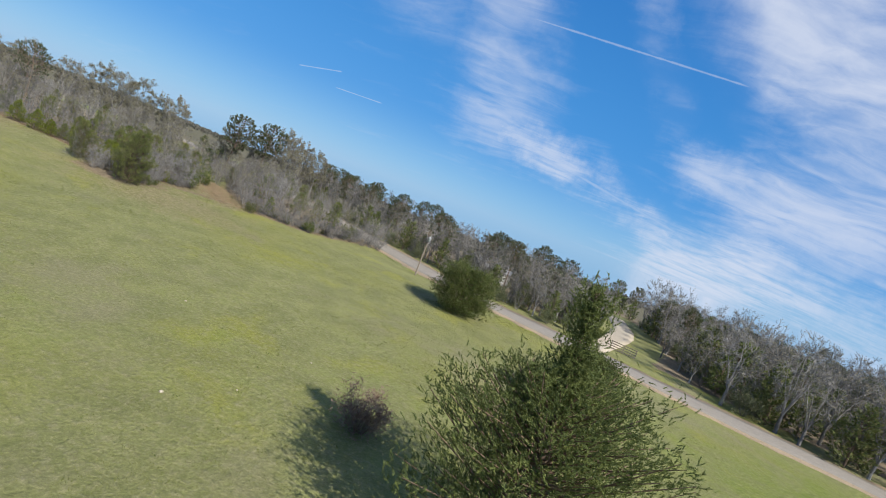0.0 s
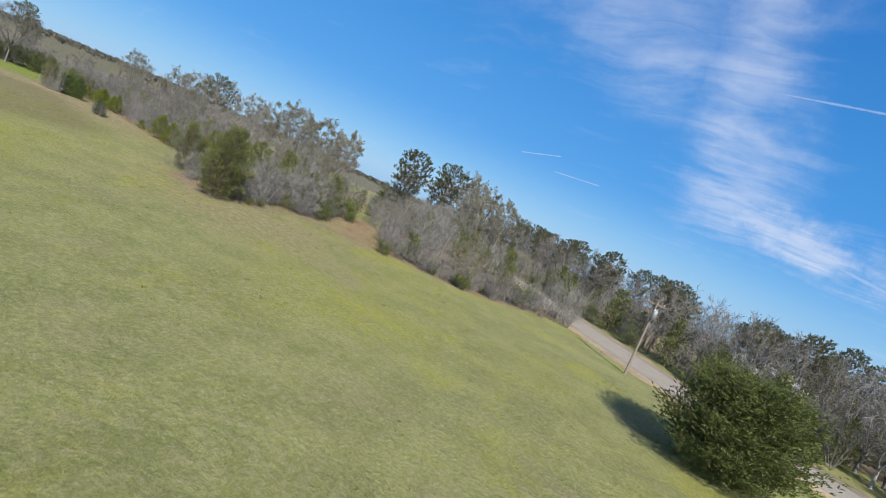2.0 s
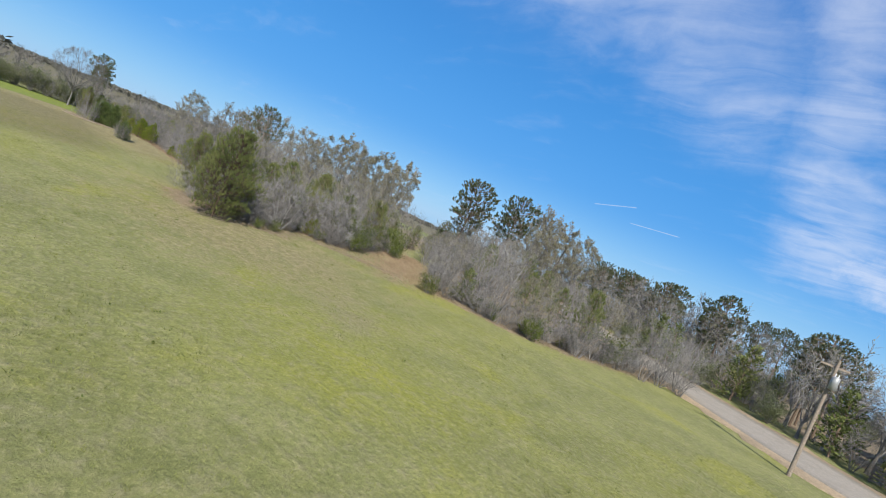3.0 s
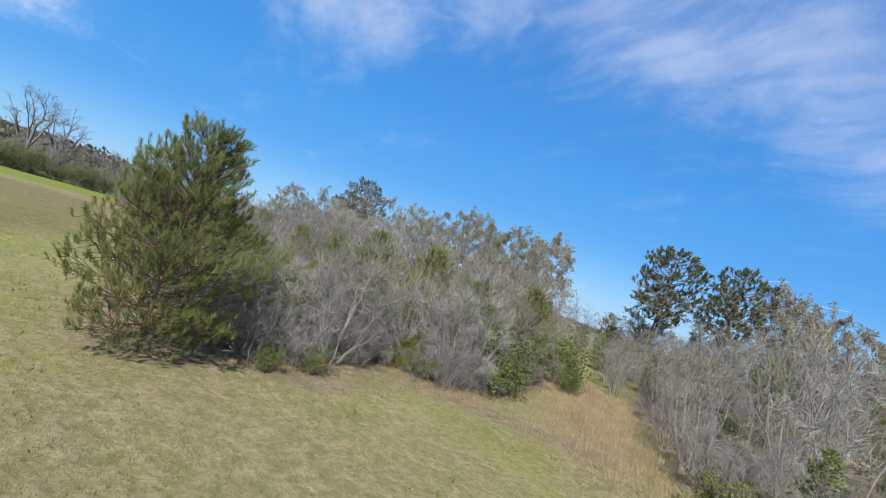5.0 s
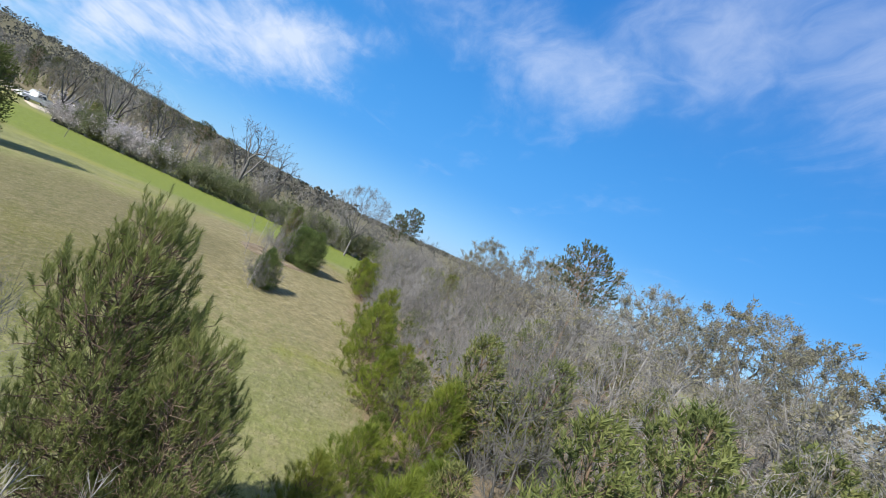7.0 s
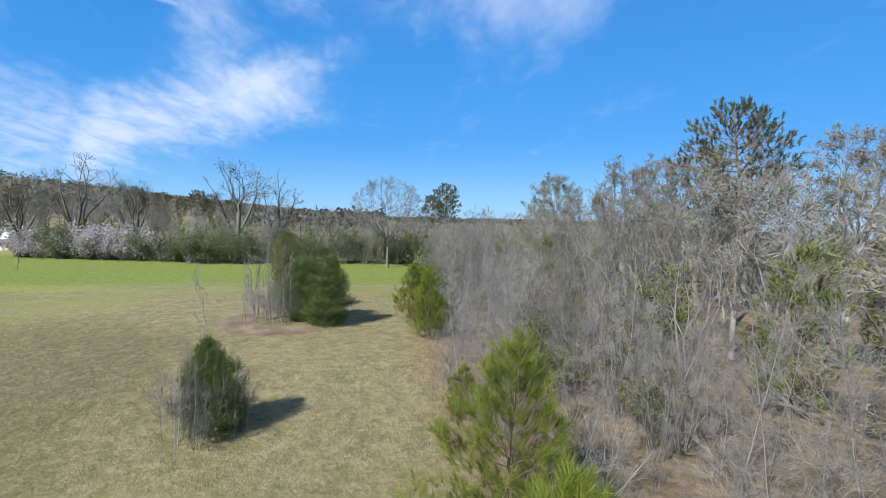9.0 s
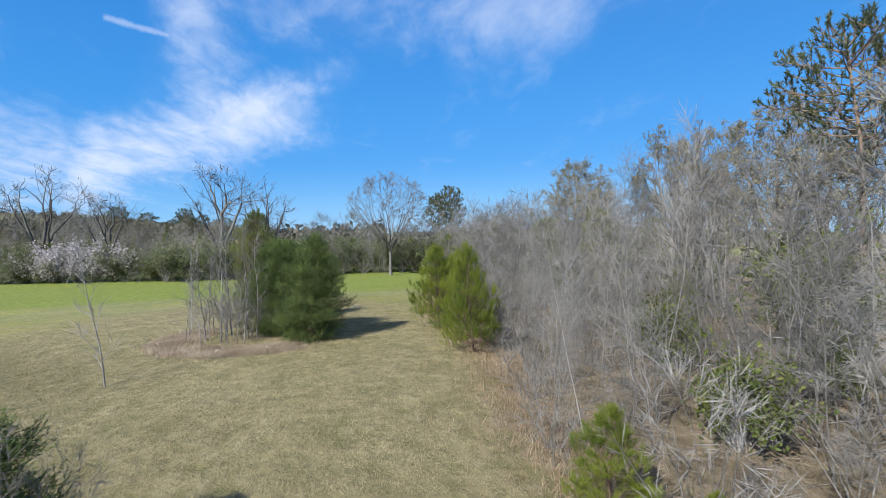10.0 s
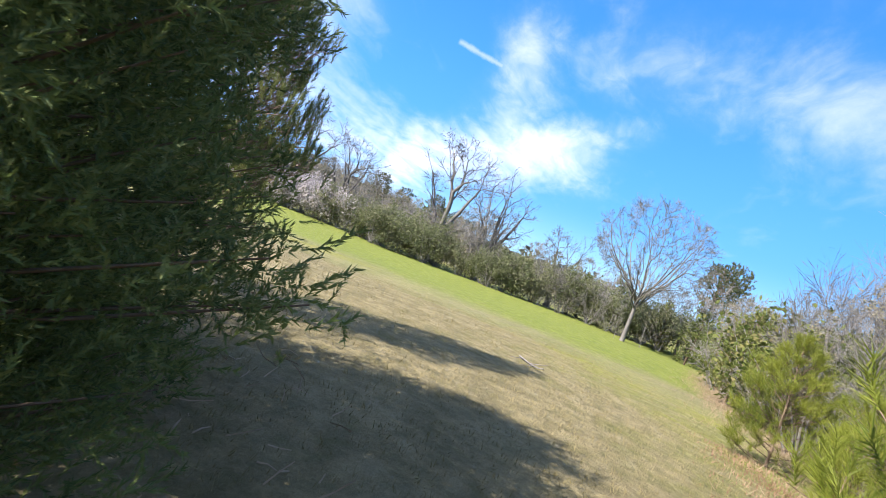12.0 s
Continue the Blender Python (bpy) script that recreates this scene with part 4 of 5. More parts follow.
for x, y, size in ((-78.6, 52.9, 0.75), (-79.3, 52.2, 0.7), (-79.9, 52.6, 0.8), (-78.9, 53.4, 0.7), (-80.4, 52.0, 0.7)):
    BRUSH[int(size * 100) % 3].plant(x, y, x * 90 % 360, size, wide=0.8)
# the lone small cedar with its twiggy neighbours, and the single sapling
CEDAR_CONE[0].plant(-68.6, 53.5, 200, 0.74, wide=0.95)
for x, y, turn, size, k in ((-68.0, 53.0, 0, 0.55, 0), (-68.9, 52.8, 140, 0.5, 1), (-68.4, 53.2, 30, 0.5, 1), (-69.0, 53.3, 250, 0.46, 0), (-68.2, 53.6, 170, 0.48, 1), (-68.3, 53.9, 60, 0.5, 0), (-68.1, 52.7, 110, 0.52, 1), (-68.7, 53.0, 200, 0.55, 0), (-67.9, 53.3, 20, 0.5, 0), (-68.5, 54.1, 310, 0.42, 1), (-67.6, 53.1, 290, 0.4, 0), (-67.8, 53.6, 80, 0.42, 1), (-74.6, 51.5, 0, 0.98, 1)):
    SAPLING[k].plant(x, y, turn, size)
for x, y, size in ((-67.9, 53.4, 0.75), (-68.2, 52.9, 0.85), (-68.8, 52.9, 0.7), (-68.9, 53.9, 0.7)):
    BRUSH[int(size * 100) % 3].plant(x, y, x * 90 % 360, size, wide=0.75)
# west hedgerow
FAN_OAK.plant(-113.5, 57.5, 0, 1.0)
SAPLING[1].plant(-112.6, 57.0, 40, 0.9)
SAPLING[0].plant(-113.2, 58.6, 140, 0.8)
SNAG[0].plant(-121.5, 40.5, 0, 1.08)
SNAG[1].plant(-121.0, 45.0, 120, 0.72)
SNAG[1].plant(-123.5, 22.0, 60, 1.15)
SNAG[0].plant(-121.5, 17.0, 210, 0.85)
SNAG[0].plant(-124.5, 28.0, 20, 0.86)
SNAG[1].plant(-127.5, 43.5, 250, 1.0)
SNAG[0].plant(-120.0, 51.5, 300, 0.6)
TALL_PINE[1].plant(-146.0, 68.0, 0, 0.95)
TALL_PINE[2].plant(-128.0, 64.0, 90, 0.72)
SAPLING[0].plant(-108.5, 25.0, 0, 1.25, wide=1.3)
CEDAR_ROUND[1].plant(-80.4, 32.0, 120, 1.15, wide=0.95)
# named heights of the woods
TALL_PINE[0].plant(-56.1, 91.4, 0, 1.05, wide=1.15)
TALL_PINE[1].plant(-53.7, 99.5, 140, 1.07, wide=1.1)
CROWN_PINE.plant(-81.8, 73.9, 20, 0.92)
for x, y, s, k in ((-82.0, 88.9, 1.18, 0), (-76.5, 86.0, 1.08, 1), (-66.4, 87.9, 1.04, 2), (-83.7, 81.8, 0.98, 1), (-53.0, 108.0, 1.2, 2), (-49.0, 106.0, 1.1, 0), (-52.5, 117.0, 0.95, 1), (-47.5, 99.0, 0.9, 2), (-59.5, 97.0, 0.9, 0), (-111.8, 75.0, 0.95, 1), (-104.0, 72.0, 0.88, 0), (-96.0, 75.0, 0.95, 2), (-89.0, 76.5, 0.9, 1), (-92.0, 82.0, 1.1, 0), (-66.0, 79.0, 0.82, 1), (-58.0, 76.5, 0.75, 0), (-73.0, 77.5, 0.85, 2), (-61.5, 83.0, 0.86, 1), (-72.0, 91.0, 1.0, 0), (-79.0, 93.0, 1.12, 2), (-86.5, 86.0, 1.0, 0), (-99.0, 80.0, 1.0, 1), (-50.5, 102.5, 1.05, 1), (-46.5, 110.0, 1.0, 2), (-57.5, 104.0, 1.0, 0)):
    (FAR_OAK if y > 86 else OAK)[k].plant(x, y, x * 37 % 360, s * 1.1)

# ---- woods ----
rng = np.random.default_rng(5)
FLIGHT = [(-30, 52), (-36, 54.2), (-41, 54.8), (-48, 55.8), (-60, 56.6), (-72, 56.3), (-80, 56.6)]


def scatter(ring, gap, tries, keep=()):
    """Spots in a ring of corners, no two nearer than the gap."""
    spots = list(keep)
    xs, ys = [p[0] for p in ring], [p[1] for p in ring]
    out = []
    for _ in range(tries):
        x, y = rng.uniform(min(xs), max(xs)), rng.uniform(min(ys), max(ys))
        if not inside(np.array([x]), np.array([y]), ring)[0]:
            continue
        e = float(away(np.array([x]), np.array([y]), ring + ring[:1])[0])
        d = gap(x, y, e)
        if all((x - a) ** 2 + (y - b) ** 2 > d * d for a, b in spots):
            spots.append((x, y))
            out.append((x, y, e))
    return out


west = scatter(WOOD_WEST, lambda x, y, e: (0.64 if x < -58 and y < 64 else 2.55) if e < 6 else 2.6 if e < 13 else 3.9, 12000)
for n, (x, y, e) in enumerate(west):
    if y > 92 or x < -116:
        continue
    path = float(away(np.array([x]), np.array([y]), FLIGHT)[0])
    tall = 3.5 + 0.28 * e + rng.uniform(-0.6, 0.8)
    if x > -58:
        tall = 4.5 + 0.40 * e + rng.uniform(-0.7, 0.7) + 0.8 * np.clip((y - 60) / 5, 0, 1)
        tall = min(tall, 6.8) if y < 74 else tall
    if x < -34 and path < 8:
        tall = min(tall, rng.uniform(3.0, 3.8) + 0.30 * path) if x > -61 or path < 2.3 else rng.uniform(3.6, 4.9)
        if path < 1.7 and (x < -56 or x > -37):
            continue
        tall = min(tall, rng.uniform(2.3, 3.2)) if path < 3.0 else tall
        if -69.5 < x < -61 and path < 4.8:
            if n % 3 == 1 or (n % 3 and path > 3):
                (BUSH[n % 2] if n % 10 == 4 else BRUSH[n % 3]).plant(x, y, rng.uniform(0, 360), rng.uniform(0.3, 0.55) if n % 10 != 4 else 0.35)
            continue
    if math.hypot(x + 42.4, y - 52.2) < 2.6 or (y < 53 and x > -48):
        continue
    tall = min(tall, (6.0 if x > -64 else 6.6) + rng.uniform(-0.8, 0.4))
    turn, pick = rng.uniform(0, 360), rng.uniform()
    if x < -59 and path < 9.0:
        if pick < 0.06 and path > 7:
            WOOD_PINE[n % 2].plant(x, y, turn, 0.5 * tall / 5)
        elif pick < 0.13 and path > 4:
            BUSH[n % 2].plant(x, y, turn, rng.uniform(0.4, 0.8))
        elif pick < 0.94 or path < 4:
            NEAR_TREE[n % 3].plant(x, y, turn, tall / 4.5)
        else:
            FINE_THICKET[n % 3].plant(x, y, turn, 0.7 * tall / 4.0, wide=0.7)
    elif pick < (0.25 if x > -66 and e < 7 else 0.20) and path > 2.2:
        WOOD_PINE[n % 2].plant(x, y, turn, min(tall, 6.5) / 5 * rng.uniform(0.7, 0.9))
    elif pick < 0.30 and e > 2 and path > 15:
        FAR_CEDAR[n % 2].plant(x, y, turn, min(tall, 6) / 5 * rng.uniform(0.6, 0.85))
    elif pick < 0.43:
        BUSH[n % 2].plant(x, y, turn, min(1.3, tall / 3.2))
    elif tall > 5.8 and e > 9:
        (OAK[n % 3] if pick < 0.56 else LIGHT[n % 3]).plant(x, y, turn, tall / (9 if pick < 0.56 else 7.5))
    elif pick < 0.60 and path > 6:
        BUDDING[n % 3].plant(x, y, turn, tall / 5)
    elif e > 14:
        LIGHT[n % 3].plant(x, y, turn, tall / 8)
    elif path < 9:
        FINE_THICKET[n % 3].plant(x, y, turn, tall / 4.0 * rng.uniform(0.6, 1.08), wide=rng.uniform(0.85, 1.15))
    else:
        THICKET[n % 4].plant(x, y, turn, tall / 5, wide=rng.uniform(0.85, 1.15))
east = scatter(WOOD_EAST, lambda x, y, e: 2.5 if e < 5 else 3.2, 5000)
for n, (x, y, e) in enumerate(east):
    low = x > -23.5 - 0.42 * (y - 47.8)
    tall = min(4.3 + 0.42 * e + rng.uniform(-0.6, 0.7), 4.9 if low else 6.4)
    turn, pick = rng.uniform(0, 360), rng.uniform()
    if pick < 0.25 and e < 4.5:
        (BUDDING[n % 2] if pick < 0.12 else THICKET[n % 4]).plant(x, y, turn, tall / 5 * rng.uniform(0.75, 1.0))
    elif pick < 0.25:
        WOOD_PINE[n % 2].plant(x, y, turn, min(tall, 7.5) / 5 * rng.uniform(0.75, 1.0))
    elif pick < 0.34:
        FAR_CEDAR[n % 2].plant(x, y, turn, min(tall, 6) / 5 * rng.uniform(0.6, 0.9))
    elif pick < 0.44 and e < 6:
        BUSH[n % 2].plant(x, y, turn, rng.uniform(0.7, 1.3))
    elif tall > 5.6 and e > 8:
        (OAK[n % 3] if pick < 0.5 else LIGHT[n % 3]).plant(x, y, turn, tall / (9 if pick < 0.5 else 7.5))
    elif pick < 0.6:
        BUDDING[n % 2].plant(x, y, turn, tall / 5)
    else:
        THICKET[n % 4].plant(x, y, turn, tall / 5, wide=rng.uniform(0.85, 1.15))
for n, (x, y, size) in enumerate(((-20.8, 77.0, 0.8), (-20.0, 78.6, 0.75), (-21.6, 75.6, 0.85), (-19.4, 77.6, 0.6), (-21.4, 79.4, 0.9), (-20.4, 80.4, 0.8))):
    THICKET[n % 4].plant(x, y, n * 67, size)
# low growth that closes the lane between the woods
for n, (x, y, size) in enumerate(((-57.5, 88.5, 0.62), (-60.0, 91.5, 0.7), (-58.5, 92.5, 0.75), (-62.5, 95.0, 0.85), (-61.0, 97.0, 0.85), (-65.5, 98.5, 0.95), (-64.0, 101.0, 1.0), (-68.5, 102.5, 1.05), (-67.0, 105.0, 1.1), (-71.5, 107.0, 1.15), (-70.0, 110.0, 1.2))):
    (FAR_CEDAR if n % 3 == 0 else THICKET)[n % 2].plant(x, y, n * 83, size, wide=1.2)
# brush and young pines along the edges
for ring in (WOOD_WEST, WOOD_EAST):
    for n, (x, y, e) in enumerate(scatter(ring, lambda x, y, e: 1.35 if e < (4.5 if -82 < x < -58 and y < 64 else 1.6) else 99, 7000)):
        if y < 84 and -96 < x and not (y < 52.6 and x > -47):
            BRUSH[n % 3].plant(x, y, rng.uniform(0, 360), rng.uniform(0.55, 1.0))
for x, y, size, k in ((-52.8, 56.7, 0.8, 0), (-54.2, 57.4, 0.85, 1), (-55.6, 58.0, 0.7, 2), (-53.4, 58.6, 0.9, 1), (-59.4, 58.3, 0.85, 1), (-44.8, 61.0, 0.62, 0), (-48.8, 57.0, 1.3, 0), (-49.2, 56.0, 1.15, 1), (-47.0, 56.3, 1.1, 2), (-51.4, 59.2, 1.2, 0), (-49.9, 57.9, 1.0, 2)):
    YOUNG_PINE[k].plant(x, y, x * 53 % 360, size)
for x, y, tall, k in ((-46.4, 54.4, 3.3, 0), (-44.4, 56.4, 3.9, 1), (-43.6, 55.0, 3.4, 2), (-44.2, 58.0, 4.5, 0), (-47.4, 52.8, 2.8, 1), (-46.0, 58.8, 4.6, 2), (-45.6, 61.2, 4.4, 1), (-48.2, 54.2, 3.0, 2), (-46.6, 57.0, 4.0, 1), (-44.2, 63.2, 4.8, 2), (-46.2, 64.4, 5.0, 0), (-45.2, 66.2, 4.6, 1)):
    FINE_THICKET[k].plant(x, y, x * 71 % 360, tall / 4.0, wide=1.1)
for x, y, size, k in ((-49.4, 58.8, 0.8, 0), (-59.5, 62.8, 1.1, 0), (-45.4, 60.2, 0.45, 1), (-42.6, 56.8, 0.38, 0), (-42.2, 55.4, 0.34, 1), (-46.5, 72.5, 0.6, 1), (-34.6, 65.4, 0.7, 0), (-27.6, 69.2, 0.75, 1), (-31.0, 68.8, 0.6, 1)):
    BUSH[k].plant(x, y, x * 53 % 360, size)
for n, (x, y, size) in enumerate(((-53.2, 86.0, 0.8), (-55.6, 88.8, 0.85), (-52.4, 83.4, 0.8), (-50.4, 81.2, 0.75), (-57.2, 93.0, 0.9), (-48.6, 79.2, 0.7), (-54.0, 90.8, 1.0), (-51.6, 87.6, 0.95), (-57.6, 96.2, 1.0), (-55.4, 94.0, 1.05), (-49.4, 84.4, 0.9))):
    (THICKET if n % 3 else BUDDING)[n % 3].plant(x, y, n * 71, size, wide=1.15)
for n, (x, y, size) in enumerate(((-47.6, 62.6, 0.72), (-46.2, 65.4, 0.85), (-48.6, 60.2, 0.8), (-50.2, 64.2, 1.0), (-46.4, 68.6, 0.95), (-52.0, 60.8, 0.85))):
    WOOD_PINE[n % 2].plant(x, y, n * 97, size)
# brush at the foot of the west wood's open end
for n in range(34):
    u = n / 33 * 4
    k = min(int(u), 3)
    (ax, ay), (bx, by) = [(-44.6, 53.4), (-42.8, 55.6), (-44.8, 59.8), (-42.8, 63.2), (-48.6, 73.0)][k : k + 2]
    x, y = ax + (bx - ax) * (u - k) + rng.uniform(-1.0, 0.5), ay + (by - ay) * (u - k) + rng.uniform(-0.5, 0.5)
    (BUSH[n % 2] if n % 9 == 4 else BRUSH[n % 3]).plant(x, y, rng.uniform(0, 360), rng.uniform(0.35, 0.5) if n % 9 == 4 else rng.uniform(0.6, 1.05), wide=1.25)
# low tangle along the foot of the east wood
for n in range(34):
    u = n / 33 * 3
    k = min(int(u), 2)
    (ax, ay), (bx, by) = WOOD_EAST[k], WOOD_EAST[k + 1]
    x, y = ax + (bx - ax) * (u - k) + rng.uniform(-1.6, 0.2), ay + (by - ay) * (u - k) + rng.uniform(0.3, 2.2)
    if n % 4 == 3:
        BUSH[n % 2].plant(x, y, rng.uniform(0, 360), rng.uniform(0.3, 0.55))
    elif n % 2:
        BRUSH[n % 3].plant(x, y, rng.uniform(0, 360), rng.uniform(0.9, 1.3))
    else:
        FINE_THICKET[n % 3].plant(x, y, rng.uniform(0, 360), rng.uniform(0.45, 0.75), wide=rng.uniform(1.1, 1.4))
# across the road: mixed wood, opening at the gravel drive
ACROSS = [(-62, 126), (-38, 104.5), (-21, 90), (-9, 81.5), (1, 75.5), (9.5, 72), (13, 79), (14, 96), (8, 120), (-40, 140)]
ACROSS_FAR = [(28, 64.8), (38, 58.8), (54, 49.8), (73, 39), (100, 70), (84, 120), (50, 135), (30, 120), (31, 96)]
for ring, gap in ((ACROSS, 1.6), (ACROSS_FAR, 2.2)):
    for n, (x, y, e) in enumerate(scatter(ring, lambda x, y, e: gap if e < 6 else gap * 1.6, 3500)):
        if e > (12 if ring is ACROSS else 30):
            continue
        turn, pick = rng.uniform(0, 360), rng.uniform()
        if ring is ACROSS_FAR and pick < 0.42:
            FAR_CEDAR[n % 2].plant(x, y, turn, rng.uniform(1.1, 1.7), wide=1.15)
        elif ring is ACROSS_FAR and pick > 0.68:
            FAR_TREE[n % 3].plant(x, y, turn, rng.uniform(1.05, 1.35))
        elif pick < 0.2 and e > 3:
            TALL_PINE[n % 3].plant(x, y, turn, rng.uniform(0.6, 0.8), wide=1.1)
        elif pick < (0.28 if x < 0 else 0.38):
            FAR_CEDAR[n % 2].plant(x, y, turn, rng.uniform(0.7, 1.15))
        elif pick < 0.62 or e < 1.2:
            (THICKET[n % 4] if pick < 0.56 else HEDGE_BUSH[n % 2]).plant(x, y, turn, rng.uniform(0.6, 1.0))
        else:
            FAR_TREE[n % 3].plant(x, y, turn, rng.uniform(0.76, 0.98))
# hedgerow
line = np.array(HEDGE_LINE, float)
seg = np.r_[0, np.cumsum(np.linalg.norm(np.diff(line, axis=0), axis=1))]
for n, u in enumerate(np.arange(0, seg[-1], 0.52)):
    x, y = np.interp(u, seg, line[:, 0]) + rng.uniform(-2.4, 0.3), np.interp(u, seg, line[:, 1]) + rng.uniform(-0.6, 0.6)
    if 15 < y < 31 and rng.uniform() < 0.6:
        BLOSSOM_BUSH.plant(x - 0.5, y, n * 67, rng.uniform(0.9, 1.2))
    elif rng.uniform() < 0.12:
        FAR_TREE[n % 3].plant(x - 2, y, n * 41, rng.uniform(0.5, 0.75))
    elif rng.uniform() < 0.35:
        THICKET[n % 4].plant(x, y, n * 53, rng.uniform(0.5, 0.8))
    else:
        (BUSH if rng.uniform() < 0.15 else HEDGE_BUSH)[n % 2].plant(x, y, n * 97, rng.uniform(0.7, 1.15))

# bare trees and thickets behind the hedgerow
for n, (x, y, e) in enumerate(scatter([(-107, 66), (-117, 58), (-122, 44), (-124, 12), (-150, 14), (-146, 60), (-128, 74)], lambda x, y, e: 4.2, 900)):
    if math.hypot(x + 141, y - 3.5) > 14:
        (LIGHT if n % 3 else FAR_CEDAR)[n % 2].plant(x, y, n * 61, rng.uniform(0.55, 0.85))


# the mixed wood behind the farmhouse
for n, (x, y, e) in enumerate(scatter([(-150, 12), (-152, -4), (-150, -22), (-158, -60), (-205, -85), (-240, -55), (-225, 14), (-175, 22)], lambda x, y, e: 5.2, 1500)):
    if math.hypot(x + 173, y + 23) > 7 and math.hypot(x + 146, y - 0.5) > 8 and away(np.array([x]), np.array([y]), [(-150, 0), (-173, -23)])[0] > 7:
        (TALL_PINE, LIGHT, FAR_CEDAR, LIGHT, FAR_OAK)[n % 5][n % 2].plant(x, y, n * 59, (0.85, 1.15, 1.2, 1.25, 0.85)[n % 5] * (0.9 + 0.02 * (n % 11)))


# ---- far woods on the rising land ----
def far_woods():
    rng = np.random.default_rng(8)
    g = Geo()
    a = np.radians(rng.uniform(0, 360, 15000))
    r = 150 + 620 * rng.uniform(0, 1, 15000) ** 0.9
    x, y = -40 + r * np.cos(a), 50 + r * np.sin(a)
    patch = np.array([noise.noise((p / 95, q / 95, 3.1)) for p, q in zip(x, y)])
    keep = ((patch > -0.42) | (r > 420)) & ((r > 450) | (y < 60)) & ((r > 300) | (x < 40))
    keep &= (away(x, y, ROAD) > 12) & ~((x > -60) & (x < 90) & (y < 60) & (y > -60)) & (away(x, y, [(-150, 10), (-420, -90)]) > 36)
    x, y = x[keep], y[keep]
    z = ground(x, y)
    h = rng.uniform(5.5, 9, len(x)) * np.where((y > 60) & (x < 20), 0.6, 1.0)
    n, per = len(x), 24
    p = rng.normal(0, 1, (n, per, 3))
    p = p / np.linalg.norm(p, axis=2, keepdims=True) * rng.uniform(0.45, 1.0, (n, per, 1))
    p = np.stack([x, y, z + h * 0.58], 1)[:, None] + p * np.stack([h * 0.34, h * 0.34, h * 0.44], 1)[:, None]
    at = p.reshape(-1, 3)
    tufts(g, at, rng.normal(0, 1, at.shape) + (0, 0, 0.6), 1, 1.9, 1.3, 0.6, rng, True)
    for q in range(0, n, 2):
        tube(g, [(x[q], y[q], z[q] - 0.5), (x[q], y[q], z[q] + h[q] * 0.6)], [0.16, 0.08], 3)
    ob = tagged(new("far_woods", g.mesh("far_woods", FAR_LEAF)), "grey-green wooded hills in the distance", "woods", kind="stuff")
    return ob


far_woods()


# ---- grasses ----
def blades(name, x, y, per, height, width, spread, material, label, seed, lift=1.2):
    """Clumps of grass blades on the land, as one mesh."""
    rng = np.random.default_rng(seed)
    g = Geo()
    at = np.stack([x, y, ground(x, y) - 0.02], 1)
    at = np.repeat(at, per, 0) + np.c_[rng.normal(0, spread, (len(x) * per, 2)), np.zeros(len(x) * per)]
    tufts(g, at, np.tile((0, 0, lift), (len(at), 1)), 1, height, width, 0.5, rng)
    return tagged(new(name, g.mesh(name, material)), label, "grass", kind="stuff")


rng = np.random.default_rng(21)
# mown grass close to the low end of the flight
x, y = rng.uniform(-100, -60, 60000), rng.uniform(45, 58.5, 60000)
keep = rng.uniform(0, 1, 60000) < np.exp(-np.abs(y - 55.0) / 5) * np.exp(-np.maximum(0, -x - 84) / 8)
blades("pasture_grass", x[keep], y[keep], 4, 0.06, 0.010, 0.05, DRY_BLADE, "short mown grass, green with straw-coloured blades", 3)
# sparse tussocks over the whole field
x, y = rng.uniform(-95, 30, 26000), rng.uniform(8, 66, 26000)
keep = (np.array([noise.noise((p / 6, q / 6, 0.5)) for p, q in zip(x, y)]) > 0.02) & (x > -60) & ~inside(x, y, WOOD_WEST) & (away(x, y, ROAD) > 4.5)
x2, y2 = rng.uniform(-64, 8, 70000), rng.uniform(12, 65, 70000)
stay = ~inside(x2, y2, WOOD_WEST) & ~inside(x2, y2, WOOD_EAST) & (away(x2, y2, ROAD) > 4.5)
blades("pasture_turf", x2[stay], y2[stay], 4, 0.075, 0.024, 0.07, BLADE, "short uneven spring turf, green with pale blades", 5, 0.8)
spots = np.flatnonzero(keep & (x > -52))[:500]
blades("pasture_weeds", x[spots], y[spots], 6, 0.10, 0.05, 0.09, SHRUB, "small dark leafy weeds scattered in the pasture", 6, 0.5)
blades("field_tussocks", x[keep], y[keep], 5, 0.13, 0.02, 0.10, BLADE, "tufts of longer grass across the pasture", 4)


def fringe(ring, count, reach, seed):
    """Spots along the outside of a wood's edge."""
    rng = np.random.default_rng(seed)
    line = np.array(ring + ring[:1], float)
    seg = np.r_[0, np.cumsum(np.linalg.norm(np.diff(line, axis=0), axis=1))]
    u = rng.uniform(0, seg[-1], count)
    return np.interp(u, seg, line[:, 0]) + rng.normal(0, reach, count), np.interp(u, seg, line[:, 1]) + rng.normal(0, reach, count)


for ring, count, seed in ((WOOD_WEST, 16000, 31), (WOOD_EAST, 5000, 32)):
    x, y = fringe(ring, count, 0.55, seed)
    keep = (y < 82) & (x > -110)
    blades("dry_grass_fringe", x[keep], y[keep], 4, 0.19, 0.009, 0.10, STRAW, "tall dry straw-coloured grass along the wood's edge", seed)
u = rng.uniform(0, 1, 5000)
x, y = -37.5 - 13 * u + rng.normal(0, 1, 5000) * (2.6 - 1.6 * u), 65.0 + 13.5 * u + rng.normal(0, 1, 5000) * (1.5 - 0.3 * u)
blades("dry_grass_patch", x, y, 5, 0.30, 0.016, 0.12, STRAW, "patch of tall reddish dry grass in the gap of the woods", 33)
